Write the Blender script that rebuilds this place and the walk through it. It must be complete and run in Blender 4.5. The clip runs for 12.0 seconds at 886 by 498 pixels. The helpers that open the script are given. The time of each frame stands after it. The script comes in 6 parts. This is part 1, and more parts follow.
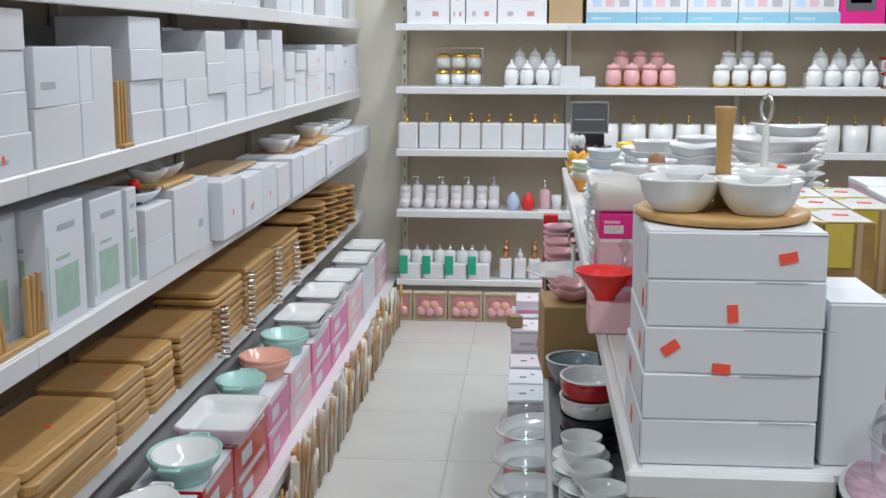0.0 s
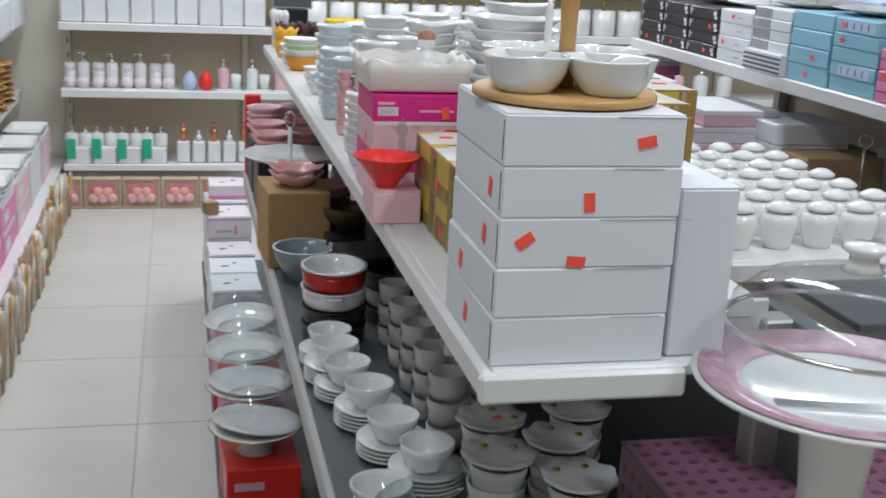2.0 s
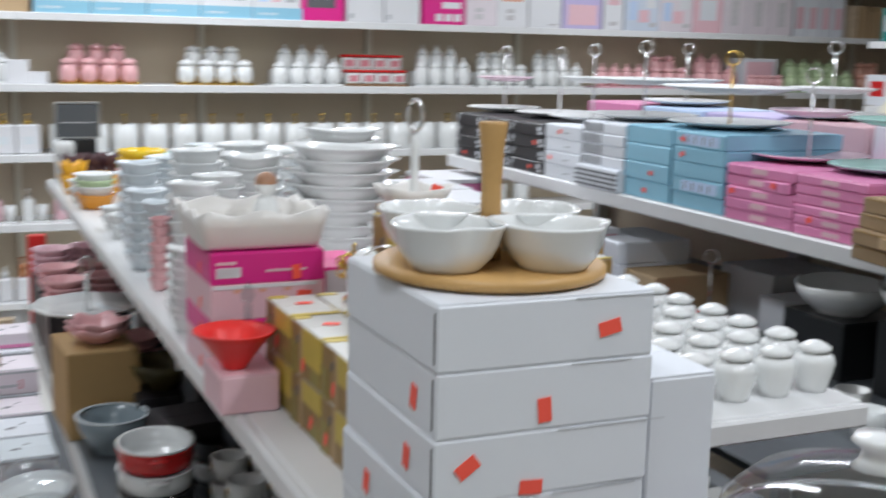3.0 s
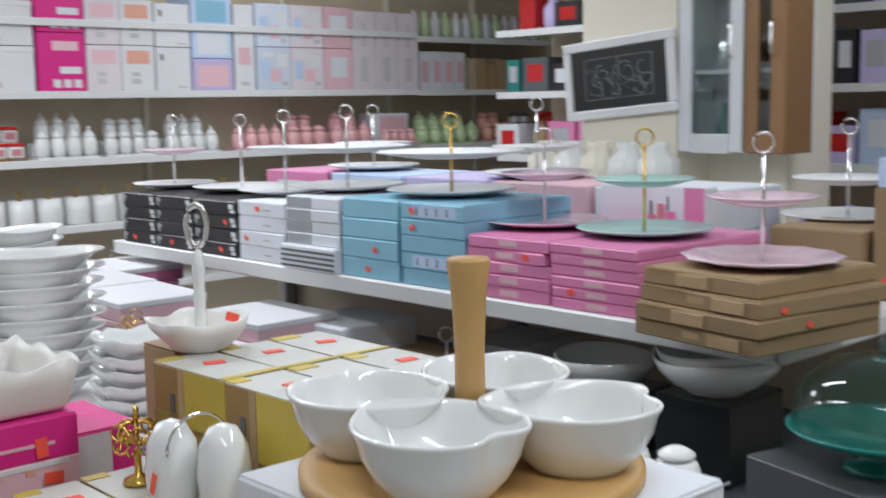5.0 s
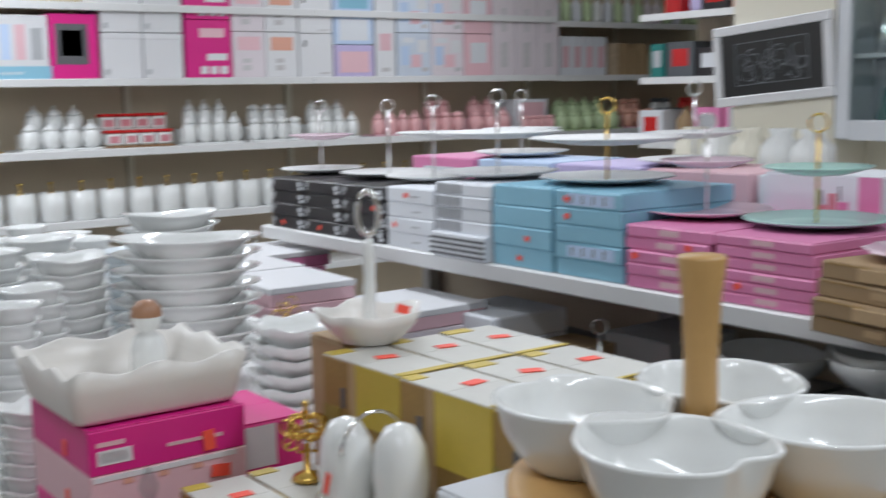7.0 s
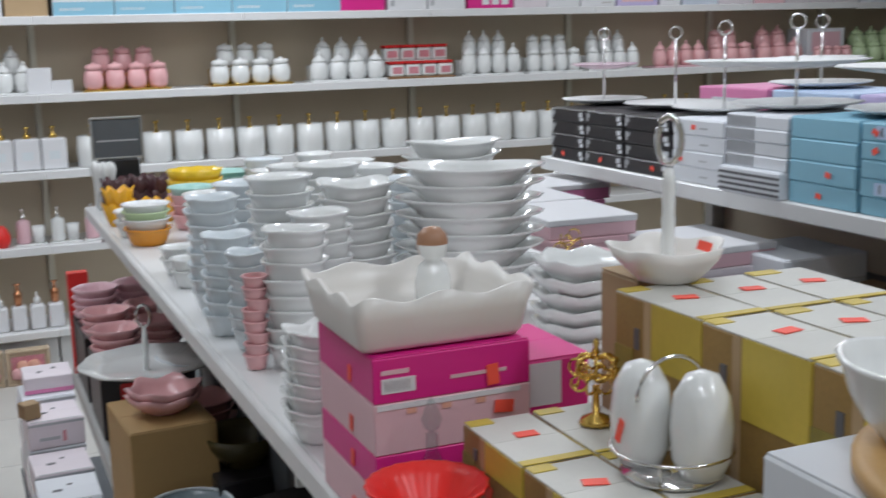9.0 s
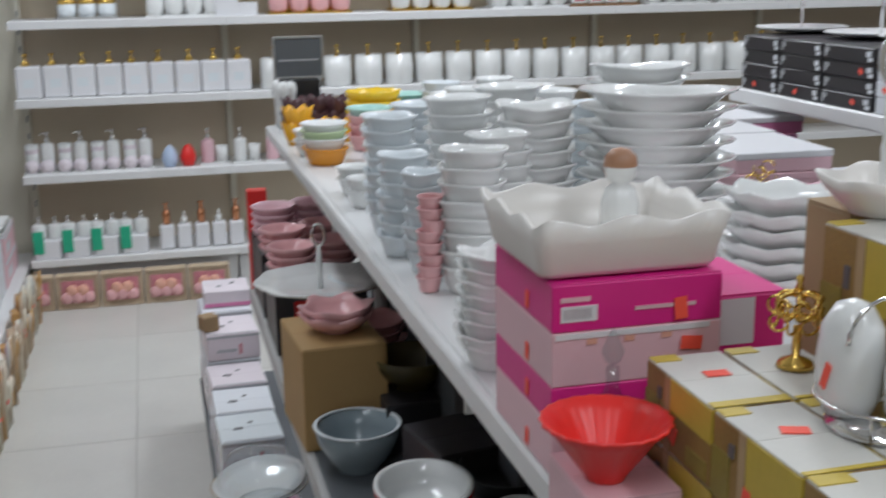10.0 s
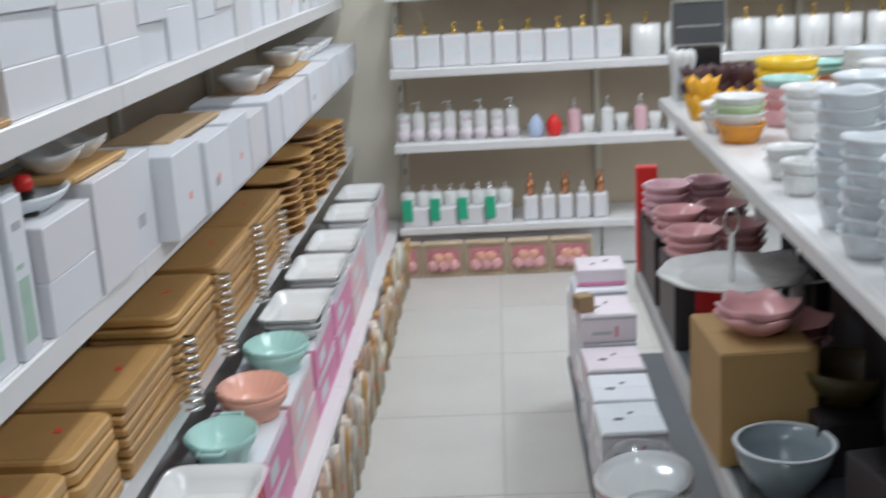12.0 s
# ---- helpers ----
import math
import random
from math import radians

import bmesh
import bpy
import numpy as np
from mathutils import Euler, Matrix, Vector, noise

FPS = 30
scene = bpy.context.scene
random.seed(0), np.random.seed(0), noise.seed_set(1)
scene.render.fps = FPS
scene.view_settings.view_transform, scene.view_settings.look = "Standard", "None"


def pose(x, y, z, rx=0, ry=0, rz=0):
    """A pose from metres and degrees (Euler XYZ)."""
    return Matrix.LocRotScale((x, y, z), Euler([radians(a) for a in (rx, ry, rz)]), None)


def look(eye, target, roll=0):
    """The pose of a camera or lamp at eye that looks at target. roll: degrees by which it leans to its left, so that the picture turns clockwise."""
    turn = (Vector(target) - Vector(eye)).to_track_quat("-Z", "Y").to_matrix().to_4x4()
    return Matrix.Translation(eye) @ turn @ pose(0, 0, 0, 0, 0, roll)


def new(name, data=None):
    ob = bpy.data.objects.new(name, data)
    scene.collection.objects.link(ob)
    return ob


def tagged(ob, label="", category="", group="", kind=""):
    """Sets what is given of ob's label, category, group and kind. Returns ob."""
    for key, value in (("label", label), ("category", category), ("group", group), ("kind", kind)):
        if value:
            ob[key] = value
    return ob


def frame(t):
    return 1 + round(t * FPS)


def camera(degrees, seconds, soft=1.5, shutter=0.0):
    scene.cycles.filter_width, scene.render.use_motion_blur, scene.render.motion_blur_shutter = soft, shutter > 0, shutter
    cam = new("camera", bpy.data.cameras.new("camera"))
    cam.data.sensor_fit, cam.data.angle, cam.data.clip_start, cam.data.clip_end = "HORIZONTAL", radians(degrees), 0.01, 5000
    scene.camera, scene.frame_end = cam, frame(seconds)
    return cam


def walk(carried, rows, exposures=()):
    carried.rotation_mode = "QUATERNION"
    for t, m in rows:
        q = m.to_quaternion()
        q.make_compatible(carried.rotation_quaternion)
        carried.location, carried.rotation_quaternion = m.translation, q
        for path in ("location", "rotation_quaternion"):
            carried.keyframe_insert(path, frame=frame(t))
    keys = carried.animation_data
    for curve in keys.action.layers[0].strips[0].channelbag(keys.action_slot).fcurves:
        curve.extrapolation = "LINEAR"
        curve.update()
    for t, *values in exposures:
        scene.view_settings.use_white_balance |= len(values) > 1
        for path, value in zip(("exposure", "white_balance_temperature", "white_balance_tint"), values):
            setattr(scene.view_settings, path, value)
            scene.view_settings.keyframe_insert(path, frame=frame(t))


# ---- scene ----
cam = camera(41.95, 12.0, soft=1.5, shutter=0.7)
PATH = [
    (0.00, (0.794, -1.892, 1.606), (0.642, 0.072, 1.256), 0.12),
    (0.50, (0.793, -1.867, 1.605), (0.644, 0.098, 1.266), 0.12),
    (1.00, (0.768, -1.813, 1.588), (0.741, 0.129, 1.112), 2.18),
    (1.50, (0.668, -1.793, 1.587), (0.958, 0.120, 1.080), 2.69),
    (2.00, (0.627, -1.742, 1.582), (1.068, 0.134, 1.046), 2.77),
    (2.50, (0.627, -1.584, 1.598), (1.170, 0.293, 1.174), 1.64),
    (3.00, (0.606, -1.457, 1.598), (1.400, 0.345, 1.252), 1.32),
    (4.80, (0.620, -1.072, 1.612), (1.891, 0.451, 1.352), -0.90),
    (5.00, (0.585, -1.088, 1.621), (1.936, 0.365, 1.371), -1.00),
    (5.50, (0.560, -1.076, 1.622), (1.953, 0.331, 1.341), -0.96),
    (6.00, (0.565, -1.061, 1.624), (1.931, 0.377, 1.362), -1.13),
    (6.50, (0.582, -1.035, 1.619), (1.900, 0.450, 1.375), -1.44),
    (7.00, (0.591, -1.016, 1.618), (1.766, 0.580, 1.349), -1.09),
    (7.50, (0.604, -0.978, 1.612), (1.603, 0.727, 1.308), -1.77),
    (9.30, (0.608, -0.937, 1.601), (1.286, 0.903, 1.208), -1.51),
    (9.50, (0.613, -0.914, 1.595), (1.219, 0.946, 1.182), -1.62),
    (10.00, (0.614, -0.900, 1.585), (1.085, 0.984, 1.106), -0.95),
    (10.50, (0.611, -0.886, 1.577), (0.929, 1.020, 1.061), -0.60),
    (11.00, (0.592, -0.828, 1.572), (0.735, 1.103, 1.072), -1.15),
    (11.50, (0.536, -0.777, 1.584), (0.567, 1.171, 1.131), -2.0),
    (12.00, (0.514, -0.694, 1.577), (0.405, 1.236, 1.064), -3.4),
]
walk(cam, [(t, look(eye, target, roll)) for t, eye, target, roll in PATH],
     [(0.0, -0.27), (1.5, -0.28), (3.2, -0.26), (5.0, -0.32), (6.5, -0.36), (7.0, -0.48), (7.5, -0.56), (9.5, -0.62), (10.5, -0.56), (11.2, -0.38), (12.0, -0.33)])

# ---- world and lamps ----
world = bpy.data.worlds.new("world")
scene.world = world
world.use_nodes = True
world.node_tree.nodes["Background"].inputs[0].default_value = (0.6, 0.65, 0.75, 1)
world.node_tree.nodes["Background"].inputs[1].default_value = 0.15
CEIL = 2.95
# aisle row follows lip reflections; rows x=1.9 and 4.4 are unseen, placed for brightness
LAMPS = [(0.35, -1.6), (0.35, 1.4), (0.35, 3.9), (1.9, -1.4), (1.9, 1.4), (1.9, 3.9), (4.4, 0.2), (4.4, 3.4)]
LAMP_WATTS = 30.0


def lamp(x, y):
    data = bpy.data.lights.new("tube_light", "AREA")
    data.shape, data.size, data.size_y, data.energy = "RECTANGLE", 0.16, 1.5, LAMP_WATTS * (1.3 if y > 3.0 else 0.9) * (0.72 if x < 1 else 1.0 if x < 3 else 0.8)
    data.color = (0.88, 0.94, 1.02)
    ob = new("tube_light", data)
    ob.matrix_world = pose(x, y, CEIL - 0.075)
    return ob


for lx, ly in LAMPS:
    lamp(lx, ly)


# ---- materials ----
def mat(name, col, rough=0.5, metal=0.0, var=0.10, scale=9.0, bump=0.04, rand=0.06, alpha=1.0, coat=0.0, grain=1.0):
    m = bpy.data.materials.new(name)
    m.use_nodes = True
    nt = m.node_tree
    b = nt.nodes["Principled BSDF"]
    b.inputs["Roughness"].default_value = rough
    b.inputs["Metallic"].default_value = metal
    b.inputs["Coat Weight"].default_value = coat
    b.inputs["Alpha"].default_value = alpha
    co = nt.nodes.new("ShaderNodeTexCoord")
    big = nt.nodes.new("ShaderNodeTexNoise")
    big.inputs["Scale"].default_value, big.inputs["Detail"].default_value = scale, 5
    fine = nt.nodes.new("ShaderNodeTexNoise")
    fine.inputs["Scale"].default_value, fine.inputs["Detail"].default_value = scale * 14 * grain, 3
    info = nt.nodes.new("ShaderNodeObjectInfo")
    add = nt.nodes.new("ShaderNodeMath")
    add.operation = "MULTIPLY_ADD"
    add.inputs[1].default_value = 0.35
    add2 = nt.nodes.new("ShaderNodeMath")
    add2.operation = "MULTIPLY_ADD"
    add2.inputs[1].default_value = rand / max(var, 1e-3)
    ramp = nt.nodes.new("ShaderNodeMapRange")
    ramp.inputs["From Min"].default_value, ramp.inputs["From Max"].default_value = 0.35, 1.05 + rand / max(var, 1e-3)
    ramp.inputs["To Min"].default_value, ramp.inputs["To Max"].default_value = 1 - var, 1 + var
    mix = nt.nodes.new("ShaderNodeVectorMath")
    mix.operation = "SCALE"
    mix.inputs[0].default_value = col
    bp = nt.nodes.new("ShaderNodeBump")
    bp.inputs["Strength"].default_value, bp.inputs["Distance"].default_value = bump, 0.002
    L = nt.links.new
    L(co.outputs["Object"], big.inputs["Vector"])
    L(co.outputs["Object"], fine.inputs["Vector"])
    L(fine.outputs["Fac"], add.inputs[0])
    L(big.outputs["Fac"], add.inputs[2])
    L(info.outputs["Random"], add2.inputs[0])
    L(add.outputs[0], add2.inputs[2])
    L(add2.outputs[0], ramp.inputs["Value"])
    L(ramp.outputs[0], mix.inputs["Scale"])
    L(mix.outputs[0], b.inputs["Base Color"])
    L(fine.outputs["Fac"], bp.inputs["Height"])
    L(bp.outputs["Normal"], b.inputs["Normal"])
    return m


def glass(name, tint, rough=0.03):
    m = bpy.data.materials.new(name)
    m.use_nodes = True
    nt = m.node_tree
    out = nt.nodes["Material Output"]
    nt.nodes.remove(nt.nodes["Principled BSDF"])
    tr = nt.nodes.new("ShaderNodeBsdfTransparent")
    tr.inputs[0].default_value = (*tint, 1)
    gl = nt.nodes.new("ShaderNodeBsdfGlossy")
    gl.inputs["Roughness"].default_value = rough
    fr = nt.nodes.new("ShaderNodeMath")
    fr.operation = "MULTIPLY_ADD"
    fr.inputs[1].default_value, fr.inputs[2].default_value = 0.45, 0.05
    pw = nt.nodes.new("ShaderNodeMath")
    pw.operation = "POWER"
    pw.inputs[1].default_value = 3.0
    lw = nt.nodes.new("ShaderNodeLayerWeight")
    nt.links.new(lw.outputs["Facing"], pw.inputs[0])
    nt.links.new(pw.outputs[0], fr.inputs[0])
    mx = nt.nodes.new("ShaderNodeMixShader")
    nt.links.new(fr.outputs[0], mx.inputs[0])
    nt.links.new(tr.outputs[0], mx.inputs[1])
    nt.links.new(gl.outputs[0], mx.inputs[2])
    nt.links.new(mx.outputs[0], out.inputs[0])
    return m


M_FLOOR = mat("floor_tile", (0.62, 0.61, 0.575), 0.28, var=0.10, scale=3.5, bump=0.02, rand=0.03)
M_GROUT = mat("grout", (0.52, 0.51, 0.48), 0.8, bump=0.1)
M_WALL = mat("cream_paint", (0.82, 0.78, 0.66), 0.6, var=0.06, scale=1.5)
M_CEIL = mat("ceiling_paint", (0.8, 0.8, 0.79), 0.8, var=0.04)
M_PANEL = mat("beige_back_panel", (0.66, 0.56, 0.42), 0.5, var=0.07, scale=1.2, rand=0.05)
M_SHELF = mat("white_enamel_steel", (0.74, 0.74, 0.74), 0.32, var=0.05, scale=3, bump=0.02)
# mid grey with uneven tone, for gondola lip and kick plates
M_SHELFG = mat("mottled_grey_enamel", (0.50, 0.50, 0.49), 0.4, var=0.12, scale=6)
M_STEEL = mat("grey_steel", (0.42, 0.42, 0.41), 0.35, 0.6)
M_CHROME = mat("chrome", (0.8, 0.8, 0.8), 0.12, 1.0, var=0.02, bump=0.0)
M_GOLD = mat("gold_metal", (0.78, 0.52, 0.14), 0.2, 1.0, var=0.08)
M_CERAM = mat("white_glazed_ceramic", (0.81, 0.82, 0.81), 0.12, var=0.03, scale=4, bump=0.01, rand=0.04, coat=0.4)
M_PORC = mat("satin_white_porcelain", (0.76, 0.76, 0.76), 0.42, var=0.03, scale=4, bump=0.01, rand=0.04)
M_CERAMG = mat("cool_white_glazed_ceramic", (0.74, 0.79, 0.82), 0.15, var=0.04, scale=4, bump=0.01, rand=0.05)
M_WBOX = mat("white_card", (0.73, 0.75, 0.79), 0.55, var=0.05, scale=5, bump=0.05, rand=0.08)
M_WBOX2 = mat("bright_white_card", (0.74, 0.74, 0.76), 0.45, var=0.04, scale=5, bump=0.04, rand=0.05)
M_BLUSH = mat("blush_white_card", (0.74, 0.67, 0.71), 0.45, var=0.09, scale=8, bump=0.04, rand=0.06)
M_ICE = mat("ice_blue_card", (0.64, 0.70, 0.80), 0.45, var=0.12, scale=8, bump=0.04, rand=0.06)
M_GREYL = mat("light_grey_print", (0.58, 0.56, 0.57), 0.5, var=0.2, scale=30)
M_KRAFT = mat("kraft_card", (0.32, 0.215, 0.115), 0.7, var=0.12, scale=6, bump=0.15, rand=0.15)
M_KRAFTL = mat("light_kraft_card", (0.46, 0.32, 0.18), 0.7, var=0.1, scale=6, bump=0.12, rand=0.1)
M_WOOD = mat("bamboo_wood", (0.56, 0.33, 0.12), 0.42, var=0.18, scale=14, bump=0.08, rand=0.15)
M_TRAY = mat("varnished_tray_wood", (0.50, 0.29, 0.11), 0.4, var=0.2, scale=12, bump=0.06, rand=0.15)
M_WOODD = mat("acacia_wood", (0.30, 0.16, 0.07), 0.45, var=0.22, scale=16, bump=0.08, rand=0.2)
M_MAG = mat("magenta_card", (0.72, 0.02, 0.25), 0.4, var=0.06, bump=0.04)
M_PINK = mat("pink_card", (0.74, 0.24, 0.45), 0.45, var=0.08, bump=0.05, rand=0.1)
M_PALE = mat("pale_pink_card", (0.78, 0.50, 0.55), 0.45, var=0.08, bump=0.05, rand=0.12)
M_PINKC = mat("pink_glazed_ceramic", (0.80, 0.44, 0.45), 0.18, var=0.05, bump=0.01, rand=0.1)
M_PALEC = mat("pale_pink_glass", (0.84, 0.64, 0.73), 0.15, var=0.06, bump=0.02)
M_MINT = mat("mint_glazed_ceramic", (0.42, 0.68, 0.62), 0.2, var=0.05, bump=0.01, rand=0.08)
M_PEACH = mat("peach_glazed_ceramic", (0.80, 0.42, 0.32), 0.2, var=0.05, bump=0.01)
M_BLUE = mat("sky_blue_card", (0.26, 0.52, 0.66), 0.45, var=0.06, bump=0.04, rand=0.06)
M_LILAC = mat("lilac_card", (0.58, 0.50, 0.76), 0.5, var=0.1, rand=0.1)
M_BLUEP = mat("pale_blue_card", (0.52, 0.64, 0.84), 0.5, var=0.1, rand=0.1)
M_PURPLE = mat("purple_cloth", (0.20, 0.12, 0.42), 0.6, var=0.15)
M_BLACK = mat("black_card", (0.025, 0.022, 0.025), 0.4, var=0.2, rand=0.1)
M_BLACKP = mat("black_plastic", (0.015, 0.016, 0.017), 0.3, var=0.2)
# slate goods, and gondola boards darkened to stand in for shade
M_GREYD = mat("slate_and_shade_grey", (0.10, 0.11, 0.12), 0.5, var=0.15)
M_RED = mat("red_enamel", (0.55, 0.02, 0.02), 0.22, var=0.08)
M_REDB = mat("bright_red_plastic", (0.82, 0.03, 0.025), 0.35, var=0.06)
M_STICK = mat("fluorescent_red_sticker", (1.0, 0.11, 0.07), 0.5, var=0.05, bump=0.0, rand=0.03)
M_YEL = mat("yellow_card", (0.60, 0.45, 0.07), 0.45, var=0.2, scale=12)
M_GTOP = mat("grey_cream_card", (0.60, 0.59, 0.55), 0.45, var=0.12, scale=16, rand=0.08)
M_OLIVE = mat("olive_print", (0.30, 0.24, 0.05), 0.45, var=0.4, scale=30)
M_OCHRE = mat("ochre_card", (0.33, 0.20, 0.06), 0.5, var=0.4, scale=22)
M_PLUM = mat("plum_card", (0.13, 0.05, 0.09), 0.45, var=0.2)
M_YELC = mat("yellow_glazed_ceramic", (0.85, 0.58, 0.03), 0.2, var=0.06)
M_YELO = mat("amber_yellow_glaze", (0.80, 0.40, 0.02), 0.22, var=0.08)
M_ORNG = mat("orange_glazed_ceramic", (0.80, 0.32, 0.03), 0.2, var=0.08)
M_GREEN = mat("emerald_green_plastic", (0.02, 0.42, 0.24), 0.35, var=0.08)
M_LIME = mat("lime_glazed_ceramic", (0.57, 0.70, 0.42), 0.2, var=0.08)
M_TEAL = mat("teal_glass_dome", (0.02, 0.19, 0.17), 0.1, var=0.08)
M_COPPER = mat("copper_metal", (0.66, 0.30, 0.16), 0.25, 1.0)
M_INK = mat("dark_print", (0.12, 0.12, 0.13), 0.5)
M_GREYP = mat("grey_print", (0.45, 0.46, 0.48), 0.5)
M_GRNP = mat("pale_green_print", (0.42, 0.60, 0.50), 0.5, var=0.25, scale=20)
M_ROSEP = mat("rose_print", (0.62, 0.24, 0.28), 0.5, var=0.3, scale=40)
M_PINKPAT = mat("pink_floral_transfer", (0.52, 0.33, 0.40), 0.25, var=0.45, scale=70, bump=0.0)
M_RAFFIA = mat("woven_raffia", (0.56, 0.44, 0.31), 0.8, var=0.3, scale=30, bump=0.3)
M_CLEAR = glass("clear_film", (0.93, 0.95, 0.96), 0.08)
M_GLASS = glass("clear_glass", (0.86, 0.9, 0.9), 0.02)
M_TEALG = glass("teal_tinted_glass", (0.56, 0.76, 0.72), 0.03)
M_PLUMP = mat("pink_plum_card", (0.24, 0.11, 0.17), 0.45, var=0.12)
M_BLUEGREY = mat("blue_grey_enamel", (0.27, 0.33, 0.36), 0.2, var=0.08)
M_DOLIVE = mat("dark_olive_glaze", (0.07, 0.055, 0.02), 0.2, var=0.15)
M_DBROWN = mat("dark_brown_glaze", (0.075, 0.03, 0.035), 0.25, var=0.15)
M_KRAFTO = mat("golden_kraft_card", (0.43, 0.27, 0.11), 0.65, var=0.12, scale=6, bump=0.12)
M_FAINT = mat("faint_silver_paint", (0.20, 0.22, 0.24), 0.4, var=0.3, scale=30)
M_BISQUE = mat("warm_white_matt_glaze", (0.82, 0.79, 0.75), 0.32, var=0.03, scale=5, bump=0.01)
M_HAIR = mat("brown_painted_ceramic", (0.42, 0.22, 0.13), 0.4, var=0.1)
M_LAMP = mat("lamp_housing_white", (0.8, 0.8, 0.8), 0.4)

# ---- mesh makers ----
CACHE = {}
SHELLS = {"rim_line", "cover", "dome", "cake_dome", "band", "pink_rim", "dome_ring", "crown"}


def finish(bm, key, material):
    data = bpy.data.meshes.new(key)
    bmesh.ops.recalc_face_normals(bm, faces=bm.faces)
    bm.to_mesh(data)
    bm.free()
    data.materials.append(material)
    return data


def box_me(w, d, h, material, bev=0.002):
    """A bevelled box standing on its base centre."""
    key = ("box", round(w, 4), round(d, 4), round(h, 4), material.name, bev)
    if key not in CACHE:
        bm = bmesh.new()
        bmesh.ops.create_cube(bm, size=1.0, matrix=Matrix.Translation((0, 0, h / 2)) @ Matrix.Diagonal((w, d, h, 1)))
        b = min(bev, w / 4, d / 4, h / 4)
        if b > 0:
            bmesh.ops.bevel(bm, geom=bm.edges[:], offset=b, segments=1, affect="EDGES")
        CACHE[key] = finish(bm, "box", material)
    return CACHE[key]


def lathe_me(name, prof, material, n=24, lobes=0, amp=0.0, wave=0.0, sx=1.0, sy=1.0, power=1.0, notch=0.0):
    """A turned shape from (radius, height) pairs; lobes flute it, more towards the rim."""
    key = (name, material.name, n, lobes, amp, wave, sx, sy, notch, tuple(prof))
    if key in CACHE:
        return CACHE[key]
    top = max(z for r, z in prof) or 1
    bm = bmesh.new()
    rings = []
    for r, z in prof:
        k = (z / top) ** power
        ring = []
        for i in range(n):
            a = 2 * math.pi * i / n
            f = 1 + amp * k * math.cos(lobes * a) - notch * k * (math.exp(-(math.remainder(a, 2 * math.pi) / 0.3) ** 2) - 0.7 * math.exp(-(math.remainder(a - math.pi, 2 * math.pi) / 0.3) ** 2))
            ring.append(bm.verts.new((r * f * math.cos(a) * sx, r * f * math.sin(a) * sy, z + wave * k * math.cos(lobes * a))))
        rings.append(ring)
    for a, b in zip(rings, rings[1:]):
        for i in range(n):
            f = bm.faces.new((a[i], a[(i + 1) % n], b[(i + 1) % n], b[i]))
            f.smooth = True
    if prof[0][0] > 1e-4 and name not in SHELLS:
        bm.faces.new(rings[0][::-1])
    if prof[-1][0] > 1e-4 and name not in SHELLS:
        bm.faces.new(rings[-1])
    bmesh.ops.remove_doubles(bm, verts=bm.verts[:], dist=1e-5)
    CACHE[key] = finish(bm, name, material)
    return CACHE[key]


def tube_me(name, pts, r, material, n=8, closed=False):
    """A bent rod through points."""
    key = (name, material.name, r, tuple(map(tuple, pts)), closed)
    if key in CACHE:
        return CACHE[key]
    bm = bmesh.new()
    pts = [Vector(p) for p in pts]
    rings = []
    m = len(pts)
    for i, p in enumerate(pts):
        a = pts[(i - 1) % m] if (i or closed) else p
        b = pts[(i + 1) % m] if (i < m - 1 or closed) else p
        d = (b - a).normalized()
        u = d.orthogonal().normalized() if abs(d.z) > 0.9 else d.cross(Vector((0, 0, 1))).normalized()
        v = d.cross(u)
        rings.append([bm.verts.new(p + r * (u * math.cos(2 * math.pi * k / n) + v * math.sin(2 * math.pi * k / n))) for k in range(n)])
    pairs = list(zip(rings, rings[1:])) + ([(rings[-1], rings[0])] if closed else [])
    for a, b in pairs:
        for k in range(n):
            bm.faces.new((a[k], a[(k + 1) % n], b[(k + 1) % n], b[k])).smooth = True
    if not closed:
        bm.faces.new(rings[0][::-1])
        bm.faces.new(rings[-1])
    CACHE[key] = finish(bm, name, material)
    return CACHE[key]


def round_slab_me(w, d, h, r, material, n=5):
    """A board with rounded corners and softened upper and lower edges, on its base centre."""
    key = ("round_slab", round(w, 4), round(d, 4), round(h, 4), r, material.name)
    if key in CACHE:
        return CACHE[key]
    bm = bmesh.new()
    e = min(0.004, h / 4)
    rings = []
    for inset, z in ((e, 0.0), (0.0, e), (0.0, h - e), (e, h)):
        ring = []
        for q, (sx_, sy_) in enumerate(((1, 1), (-1, 1), (-1, -1), (1, -1))):
            for k in range(n + 1):
                a = math.pi / 2 * (q + k / n)
                ring.append(bm.verts.new((sx_ * (w / 2 - r) + (r - inset) * math.cos(a), sy_ * (d / 2 - r) + (r - inset) * math.sin(a), z)))
        rings.append(ring)
    m = len(rings[0])
    for a, b in zip(rings, rings[1:]):
        for i in range(m):
            bm.faces.new((a[i], a[(i + 1) % m], b[(i + 1) % m], b[i]))
    bm.faces.new(rings[0][::-1])
    bm.faces.new(rings[-1])
    CACHE[key] = finish(bm, "board", material)
    return CACHE[key]


def arc(r, a0, a1, n, plane="xz", c=(0, 0, 0)):
    out = []
    for i in range(n):
        a = radians(a0 + (a1 - a0) * i / (n - 1))
        u, v = r * math.cos(a), r * math.sin(a)
        out.append((c[0] + u, c[1], c[2] + v) if plane == "xz" else ((c[0], c[1] + u, c[2] + v) if plane == "yz" else (c[0] + u, c[1] + v, c[2])))
    return out


